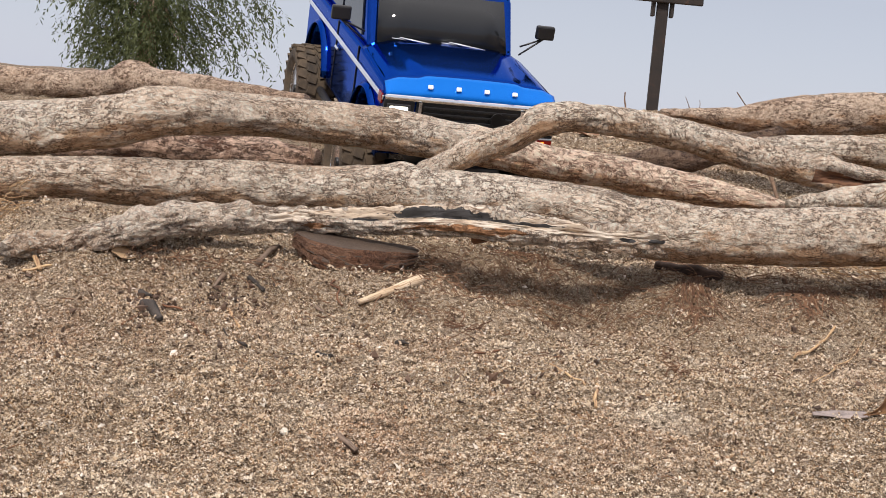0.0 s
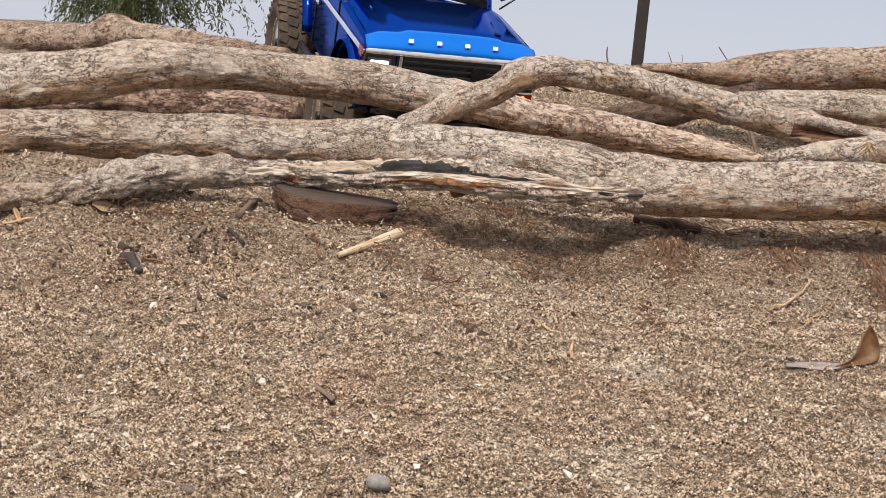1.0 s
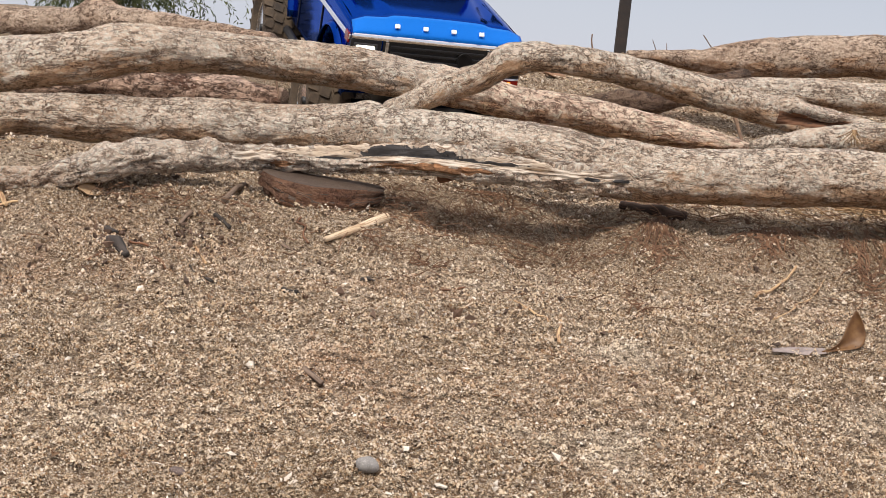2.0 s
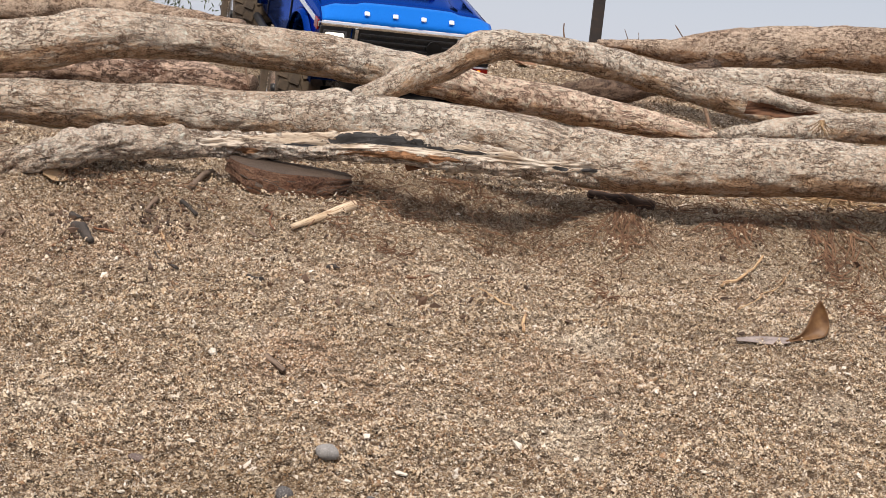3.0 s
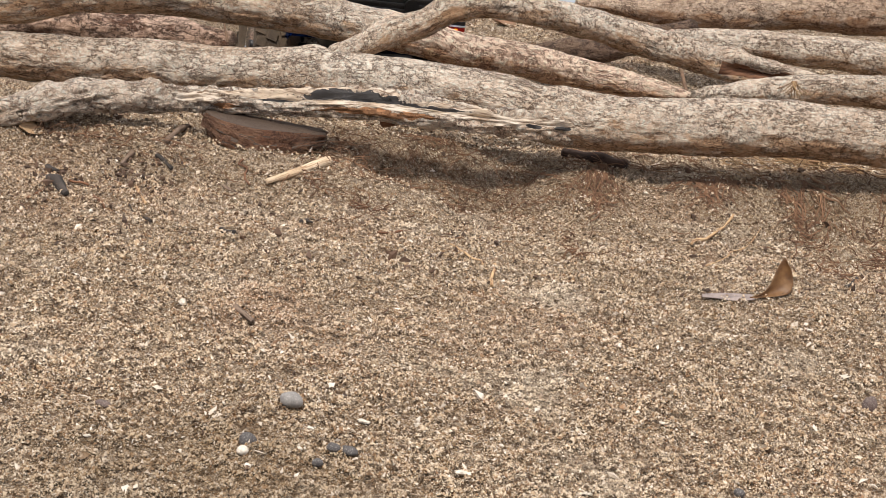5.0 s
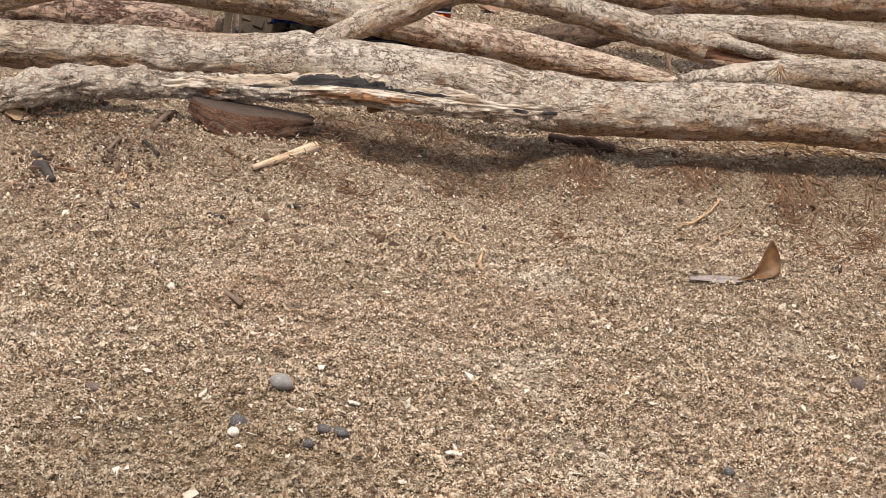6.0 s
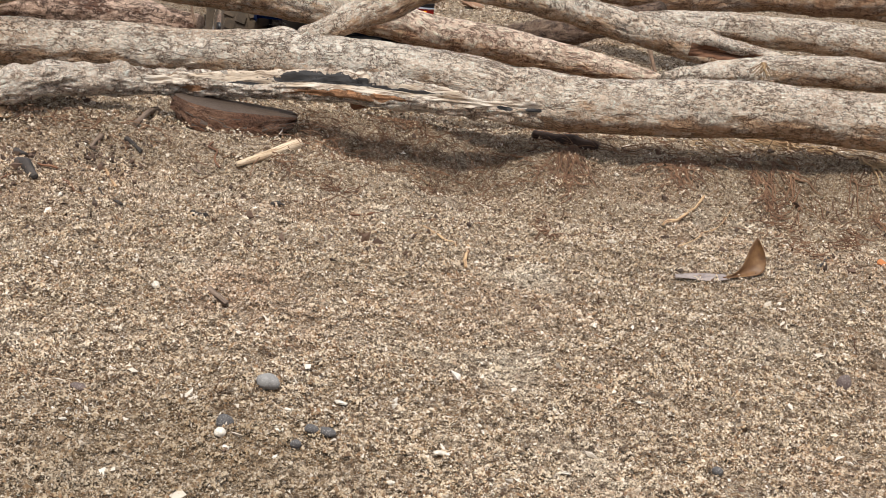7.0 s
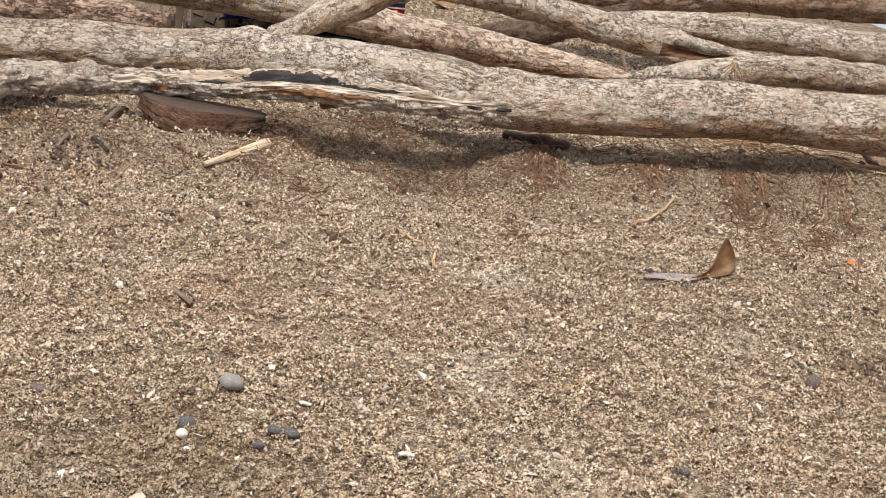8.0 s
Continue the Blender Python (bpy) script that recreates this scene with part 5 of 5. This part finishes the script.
def seedling(foot, leaves, label):
    s = thing("seedling", label, "plant", None, "seedlings on the bank")
    top = max(leaves, key=lambda l: l[0][2])[0]
    stem = log("stem", between((foot[0], foot[1], foot[2] - 0.03), top, 0.0020, 0.0009, n=5, wobble=0.0014, seed=3), 3, [TWIG], gap=0.004, round_=8, ridge=0.0001)
    stem.parent = s
    for i, (p, r, mat) in enumerate(leaves):
        bm = round_leaf(bmesh.new(), p, r, (random.Random(i).uniform(-0.5, 0.5), -1, 0.35 + 0.3 * (i % 2)), i)
        bmesh.ops.solidify(bm, geom=list(bm.faces), thickness=0.0006)
        part("leaf", bm, mat, s, "yellow leaf" if mat is YELLOW else "")


seedling((0.0406, 2.7618, 0.3245), [((0.0273, 2.7665, 0.3817), 0.0075, GREEN), ((0.0250, 2.7550, 0.3637), 0.0085, GREEN), ((0.0324, 2.7756, 0.3708), 0.007, GREEN), ((0.0461, 2.7544, 0.3570), 0.0115, YELLOW), ((0.0432, 2.7858, 0.3721), 0.006, GREEN)], "small green seedling with one yellow leaf")
seedling((0.1181, 2.7624, 0.3319), [((0.1130, 2.7651, 0.3646), 0.008, GREEN), ((0.1233, 2.7751, 0.3638), 0.007, GREEN), ((0.1178, 2.7540, 0.3512), 0.009, GREEN), ((0.1273, 2.7638, 0.3484), 0.007, GREEN), ((0.1116, 2.7638, 0.3488), 0.006, GREEN)], "small green seedling with round leaves")


def tufts():
    """Low green scrub along the bank's crest."""
    rnd = random.Random(5)
    bm = bmesh.new()
    a, b = Vector((0.0544, 4.2177, 0.3373)), Vector((0.1725, 4.2188, 0.3515))
    for i in range(420):
        f = rnd.random()
        p = a.lerp(b, f) + Vector((0, rnd.uniform(-0.1, 0.3), rnd.uniform(-0.03, 0.008 + 0.012 * math.sin(f * 9) ** 2)))
        round_leaf(bm, p, rnd.uniform(0.003, 0.007), (rnd.gauss(0, 1), -1, rnd.gauss(0.5, 0.6)), i)
    tagged(part("scrub", bm, FOLIAGE), "low green scrub on the sand bank", "scrub", kind="stuff")


tufts()


# ---- fibres, crumbs, shell and grains: what nobody could count ----
def strands(name, runs, material, label, sides=4):
    """Thin bent fibres, joined; runs: lists of (x, y, z, radius)."""
    V, F, G = [], [], []
    for run in runs:
        c = np.array(run)
        t = np.gradient(c[:, :3], axis=0)
        t /= np.linalg.norm(t, axis=1)[:, None] + 1e-9
        u = np.cross(t, (0.31, 0.9, 0.22))
        u /= np.linalg.norm(u, axis=1)[:, None] + 1e-9
        w = np.cross(t, u)
        o = sum(len(v) for v in V)
        ring = [c[:, :3] + c[:, 3:4] * (math.cos(a) * u + math.sin(a) * w) for a in np.linspace(0, 2 * math.pi, sides, endpoint=False)]
        V.append(np.stack(ring, 1).reshape(-1, 3))
        G.append(V[-1])
        for i in range(len(c) - 1):
            for j in range(sides):
                k = (j + 1) % sides
                F.append((o + i * sides + j, o + i * sides + k, o + (i + 1) * sides + k, o + (i + 1) * sides + j))
    V = np.concatenate(V)
    return tagged(from_arrays(name, V, F, material, True, ("grain", V)), label, "fibres", kind="stuff")


def fibre_run(rnd, p, d, length, r, droop=0.0, bend=0.35, follow=True):
    out, p, d = [], Vector(p), Vector(d).normalized()
    n = 9
    for i in range(n):
        out.append([*p, r * (1 - 0.5 * i / n)])
        d = (d + Vector((rnd.gauss(0, bend), rnd.gauss(0, bend), rnd.gauss(0, bend * 0.6) - droop))).normalized()
        p = p + d * length / n
    if follow:
        a = np.array(out)
        z = height(a[:, 0], a[:, 1])
        a[:, 2] = np.maximum(a[:, 2], z + 0.0021)
        out = a.tolist()
    return out


def fibre_material(name, a, b):
    k = Nodes(name, 0.85)
    k.colour(k.mix(k.island(), a, b))
    return k.mat


ROOT = fibre_material("root_fibre", (0.09, 0.042, 0.023), (0.27, 0.150, 0.085))
STRAW = fibre_material("straw_fibre", (0.28, 0.17, 0.09), (0.52, 0.36, 0.20))
rnd = random.Random(21)
runs = []
for top, n, length, spread in (((0.3472, 1.5186, 0.1522), 26, 0.060, 0.012), ((0.4350, 1.5263, 0.1539), 34, 0.070, 0.014),
                               ((0.3519, 1.5229, 0.1541), 36, 0.055, 0.016), ((0.4495, 1.5004, 0.1436), 26, 0.055, 0.014), ((0.4820, 1.4720, 0.1344), 24, 0.055, 0.02), ((0.3316, 1.5049, 0.1442), 22, 0.06, 0.02),
                               ((-0.0298, 1.3902, 0.1397), 12, 0.030, 0.010), ((0.5303, 1.5026, 0.1550), 30, 0.055, 0.02)):
    for _ in range(int(n * 0.5)):
        p = Vector(top) + Vector((rnd.gauss(0, spread), rnd.gauss(0, 0.008), rnd.uniform(0.002, 0.012)))
        runs.append(fibre_run(rnd, p, (rnd.gauss(0, 0.4), -1.0, -0.35), length * rnd.uniform(0.5, 1.2), rnd.uniform(0.0003, 0.0009), 0.08, 0.22))
hang = Vector((0.2418, 1.5252, 0.1577))
for _ in range(75):
    p = hang + Vector((rnd.gauss(0, 0.0060), rnd.gauss(0, 0.004), rnd.uniform(0.001, 0.008)))
    runs.append(fibre_run(rnd, p, (rnd.gauss(-0.10, 0.03), -1.0, -0.3), 0.115 * rnd.uniform(0.3, 1.1), rnd.uniform(0.0003, 0.0007), 0.08, 0.13))
for line, n in (([(0.3425, 1.5209, 0.1527), (0.3633, 1.5268, 0.1544), (0.3789, 1.5227, 0.1499)], 130), ([(0.3965, 1.5355, 0.1549), (0.4186, 1.5192, 0.1519), (0.4278, 1.4927, 0.1395), (0.4328, 1.4617, 0.1261), (0.4337, 1.4141, 0.1239)], 260),
                ([(0.4468, 1.4460, 0.1244), (0.3929, 1.2203, 0.1319), (0.3893, 1.1886, 0.1312)], 70), ([(0.4624, 1.3574, 0.1201), (0.4854, 1.3962, 0.1270), (0.4946, 1.4231, 0.1292)], 80), ([(0.5282, 1.4648, 0.1405), (0.5304, 1.4330, 0.1290)], 60),
                ([(0.3389, 1.5129, 0.1466), (0.3395, 1.4674, 0.1248)], 60), ([(0.2276, 1.4748, 0.1220), (0.2404, 1.4506, 0.1160)], 90), ([(-0.0378, 1.3984, 0.1420), (-0.0133, 1.3650, 0.1284)], 45), ([(0.1982, 1.3494, 0.1190), (0.1887, 1.2132, 0.1206)], 60),
                ([(0.0088, 1.3640, 0.1281), (0.0287, 1.3346, 0.1217)], 60), ([(0.0547, 1.5646, 0.1607), (0.0987, 1.5429, 0.1559)], 120), ([(0.3367, 1.5199, 0.1510), (0.3435, 1.4793, 0.1325)], 110)):
    for _ in range(int(n * 0.50)):
        f = rnd.random() * (len(line) - 1.001)
        p = Vector(line[int(f)]).lerp(Vector(line[int(f) + 1]), f % 1) + Vector((rnd.gauss(0, 0.0045), rnd.gauss(0, 0.007), rnd.uniform(0.001, 0.005)))
        runs.append(fibre_run(rnd, p, (rnd.gauss(0.1, 0.5), -1, 0), rnd.uniform(0.010, 0.034), rnd.uniform(0.0003, 0.0007), 0.05, 0.4))
for _ in range(130):
    x = rnd.uniform(-0.05, 0.17)
    y = rnd.uniform(1.40, 1.54)
    p = (x, y, on_sand(x, y) + rnd.uniform(0, 0.012))
    runs.append(fibre_run(rnd, p, (rnd.gauss(0.3, 1), rnd.gauss(-0.3, 0.6), rnd.gauss(-0.2, 0.4)), rnd.uniform(0.015, 0.045), rnd.uniform(0.0002, 0.0005), 0.12))
for _ in range(150):
    x, y = rnd.uniform(-0.35, 0.62), rnd.gauss(1.42, 0.09)
    runs.append(fibre_run(rnd, (x, y, on_sand(x, y)), (rnd.gauss(0, 1), rnd.gauss(0, 0.5), 0), rnd.uniform(0.008, 0.035), rnd.uniform(0.0003, 0.0007)))
for _ in range(70):
    x, y = rnd.uniform(-0.3, 0.5), rnd.uniform(0.85, 1.35)
    runs.append(fibre_run(rnd, (x, y, on_sand(x, y)), (rnd.gauss(0, 1), rnd.gauss(0, 0.5), 0), rnd.uniform(0.006, 0.022), rnd.uniform(0.0003, 0.0006)))
for _ in range(260):
    x, y = rnd.uniform(-0.03, 0.21), rnd.gauss(1.495, 0.028)
    runs.append(fibre_run(rnd, (x, y, on_sand(x, y) + rnd.uniform(0, 0.004)), (rnd.gauss(0.4, 0.8), rnd.gauss(-0.6, 0.4), 0), rnd.uniform(0.01, 0.035), rnd.uniform(0.0002, 0.0006), 0.05, 0.30))
for _ in range(120):
    x = rnd.uniform(-0.035, 0.17)
    p = (x, rnd.gauss(1.490, 0.012), rnd.uniform(0.158, 0.186))
    runs.append(fibre_run(rnd, p, (rnd.gauss(0.3, 1.0), rnd.gauss(-0.30, 0.3), rnd.gauss(-0.5, 0.4)), rnd.uniform(0.015, 0.05), rnd.uniform(0.00015, 0.0004), 0.05, 0.28))
for _ in range(90):
    x = rnd.uniform(-0.30, -0.13)
    p = (x, rnd.gauss(1.405, 0.014), on_sand(x, 1.405) + rnd.uniform(0.0, 0.012))
    runs.append(fibre_run(rnd, p, (rnd.gauss(0, 0.8), rnd.gauss(-0.6, 0.4), rnd.gauss(-0.1, 0.4)), rnd.uniform(0.012, 0.035), rnd.uniform(0.0002, 0.0006), 0.06, 0.25))
for _ in range(200):
    x, y = rnd.uniform(0.20, 0.62), rnd.gauss(1.555, 0.022)
    runs.append(fibre_run(rnd, (x, y, on_sand(x, y) + rnd.uniform(0, 0.012)), (rnd.gauss(1, 0.5), rnd.gauss(-0.3, 0.4), rnd.gauss(0, 0.25)), rnd.uniform(0.015, 0.05), rnd.uniform(0.0002, 0.0006), 0.08, 0.28))
strands("root_fibres", runs, ROOT, "tangled thin reddish roots hanging down the sand bank")
runs = []
line = [(0.4721, 1.7745, 0.1779), (0.5192, 1.8024, 0.1780), (0.5267, 1.6689, 0.1801), (0.5375, 1.5465, 0.1785), (0.5728, 1.5305, 0.1717)]
for _ in range(150):
    f = rnd.random() * (len(line) - 1.001)
    a, b = Vector(line[int(f)]), Vector(line[int(f) + 1])
    p = a.lerp(b, f % 1) + Vector((0, rnd.gauss(0, 0.012), rnd.uniform(0.0, 0.009)))
    runs.append(fibre_run(rnd, p, (b - a).normalized() + Vector((0, rnd.gauss(0, 0.2), rnd.gauss(0, 0.08))), rnd.uniform(0.02, 0.08), rnd.uniform(0.0005, 0.0013), 0.02, 0.12))
for _ in range(160):
    x = rnd.uniform(0.36, 0.75)
    y = rnd.gauss(1.60, 0.05)
    runs.append(fibre_run(rnd, (x, y, on_sand(x, y) + rnd.uniform(0, 0.018)), (1, rnd.gauss(0, 0.5), rnd.gauss(0, 0.2)), rnd.uniform(0.02, 0.07), rnd.uniform(0.0003, 0.0007), 0.10, 0.30))
for _ in range(110):
    x, y = rnd.gauss(-0.425, 0.018), rnd.gauss(1.47, 0.03)
    runs.append(fibre_run(rnd, (x, y, on_sand(x, y) + rnd.uniform(0, 0.02)), (rnd.gauss(0.5, 1), -0.4, rnd.gauss(0.2, 0.5)), rnd.uniform(0.015, 0.05), rnd.uniform(0.0003, 0.0007), 0.04))
for _ in range(14):
    runs.append(fibre_run(rnd, Vector((0.4327, 1.5707, 0.2734)) + Vector((rnd.gauss(0, 0.0012), 0, 0)), (rnd.gauss(0, 0.15), -0.1, -1), 0.02, 0.0006, 0, 0.22, False))
strands("straw_fibres", runs, STRAW, "loose pale straw and wood fibre on the sand")


def crumbs(name, count, area, size, flat, material, label, seed, lift=0.3):
    """Scattered angular bits, joined into one mesh. area: (x0, x1, y0, y1) or a list of clusters (x, y, spread)."""
    rs = np.random.RandomState(seed)
    if isinstance(area[0], tuple):
        pick = rs.randint(0, len(area), count)
        a = np.array(area)[pick]
        x, y = a[:, 0] + rs.randn(count) * a[:, 2], a[:, 1] + rs.randn(count) * a[:, 2]
    else:
        v = rs.uniform(1 / area[3], 1 / area[2], count)
        y = 1 / v
        x = y * rs.uniform(area[0], area[1], count)
    s = size * np.exp(rs.randn(count) * 0.45)
    return shards(name, x, y, s, flat, material, label, rs, lift)


def shards(name, x, y, s, flat, material, label, rs, lift, sink=0.0, whole=True):
    """Angular bits at x, y, with sizes s; whole: closed on the buried side too."""
    n = len(x)
    octa = np.array([(1, 0, 0), (0, 1, 0), (-1, 0, 0), (0, -1, 0), (0, 0, 1), (0, 0, -1)], float)
    tri = np.array([(0, 1, 4), (1, 2, 4), (2, 3, 4), (3, 0, 4), (1, 0, 5), (2, 1, 5), (3, 2, 5), (0, 3, 5)])
    if not whole:
        octa, tri = octa[:5] * (1, 1, 1.3) - (0, 0, 0.4), tri[:4]
    m = len(octa)
    v = np.repeat(octa[None], n, 0) * (1 + 0.30 * rs.uniform(-1, 1, (n, m, 1)))
    v += (0.30 if whole else 0.16) * rs.uniform(-1, 1, (n, m, 3))
    v *= np.stack([rs.uniform(0.8, 1.5, n), rs.uniform(0.5, 0.9, n), flat * rs.uniform(0.7, 1.3, n)], -1)[:, None]
    q = rs.randn(n, 4) * (1, 0.28, 0.28, 1) if flat < 0.4 or not whole else rs.randn(n, 4)
    q /= np.linalg.norm(q, axis=1)[:, None]
    w, a, b, c = q.T
    rot = np.stack([np.stack([1 - 2 * (b * b + c * c), 2 * (a * b - c * w), 2 * (a * c + b * w)], -1),
                    np.stack([2 * (a * b + c * w), 1 - 2 * (a * a + c * c), 2 * (b * c - a * w)], -1),
                    np.stack([2 * (a * c - b * w), 2 * (b * c + a * w), 1 - 2 * (a * a + b * b)], -1)], 1)
    v = np.einsum("nij,nkj->nki", rot, v) * s[:, None, None]
    z = height(x, y) + s * lift * rs.uniform(-0.6, 1.6, n) - sink
    v += np.stack([x, y, z], -1)[:, None]
    faces = (tri[None] + m * np.arange(n)[:, None, None]).reshape(-1, 3)
    return tagged(from_arrays(name, v.reshape(-1, 3), faces, material, not whole, ("grain", v.reshape(-1, 3))), label, name.replace("_", " "), kind="stuff")


def bits_material(name, a, b, rough=0.6):
    k = Nodes(name, rough)
    n, _ = k.noise(k.coord(), 900, 3)
    k.colour(k.mix(0.3, k.mix(k.island(), a, b), k.mix(n, a, b)))
    return k.mat


SHELL_BITS = bits_material("shell_bits", (0.46, 0.38, 0.29), (0.84, 0.78, 0.70), 0.5)
DARK_BITS = bits_material("dark_bits", (0.04, 0.028, 0.022), (0.16, 0.095, 0.062), 0.8)
crumbs("shell_fragments", 900, (-0.34, 0.44, 0.64, 1.35), 0.0014, 0.35, SHELL_BITS, "scattered white and cream shell fragments", 3)
crumbs("shell_fragments", 30, (-0.34, 0.44, 0.64, 1.30), 0.0022, 0.3, SHELL_BITS, "larger white shell chips on the sand", 4)
crumbs("bark_crumbs", 1100, (-0.30, 0.42, 1.10, 1.60), 0.0016, 0.5, DARK_BITS, "dark crumbs of bark on the sand", 5, 0.8)
crumbs("bark_crumbs", 220, [(-0.228, 1.268, 0.012), (-0.17, 1.37, 0.02), (-0.16, 1.40, 0.02), (-0.22, 1.42, 0.03), (0.09, 1.48, 0.03), (-0.2, 1.22, 0.03), (0.25, 1.3, 0.04)], 0.0017, 0.45, DARK_BITS, "clusters of dark bark bits", 6, 0.8)
crumbs("bark_crumbs", 150, [(-0.25, 1.395, 0.014), (-0.19, 1.385, 0.016), (-0.20, 1.355, 0.014), (-0.24, 1.325, 0.012), (-0.225, 1.30, 0.014), (-0.165, 1.345, 0.014)], 0.0019, 0.7, DARK_BITS, "dark husks and bark scraps under the branch", 16, 0.8)
crumbs("bark_crumbs", 350, (-0.32, 0.42, 0.66, 1.15), 0.0011, 0.5, DARK_BITS, "dark specks in the sand", 7)

crumbs("bark_crumbs", 260, [(0.3947, 0.9699, 0.010), (0.415, 0.975, 0.012)], 0.0014, 0.6, bits_material("clod_bits", (0.10, 0.07, 0.045), (0.26, 0.18, 0.115), 0.9), "low clod of dark crumbly sand", 9, 2.5)
crumbs("shell_fragments", 500, [(0.10, 0.83, 0.03), (-0.02, 0.80, 0.04), (-0.08, 0.74, 0.03), (0.30, 1.05, 0.04), (0.07, 1.06, 0.04), (0.2, 0.9, 0.05)], 0.0010, 0.4, SHELL_BITS, "drifts of fine white shell fragments", 10, 0.8)

# grains, set closest where the beach lies nearest, heaped in small clumps with hollows between
rs = np.random.RandomState(8)
N = 840000
_y = 1 / rs.uniform(1 / 1.64, 1 / 0.62, N)
_x = _y * rs.uniform(-0.335, 0.44, N)
_p = np.stack([_x, _y, 0 * _x], -1)
_k = 0.55 * lattice(_p * 110, 6) + 0.55 * lattice(_p * 270, 7) + 0.5 * lattice(_p * 190, 12)
_on = rs.uniform(0, 1, N) < np.clip(0.55 + 0.50 * _k, 0.15, 1)
_x, _y, _k = _x[_on][:425000], _y[_on][:425000], _k[_on][:425000]
_s = 0.00053 * np.exp(rs.randn(len(_x)) * 0.34) * (1 + 0.42 * np.clip((_y - 0.75) / 0.7, 0, 1)) * (1 + 0.25 * _k)
shards("sand_grains", _x, _y, _s, 1.0, GRAIN, "loose coarse grains of tan, cream and brown sand", rs, 0.9, sink=-0.0020 * _k, whole=False)
N = 80000
_y = rs.uniform(1.66, 2.9, N)
_x = _y * rs.uniform(-0.06, 0.34, N)
shards("sand_grains", _x, _y, 0.0013 * np.exp(rs.randn(N) * 0.4), 0.55, GRAIN, "coarse sand grains on the bank behind the logs", rs, 0.5, whole=False)
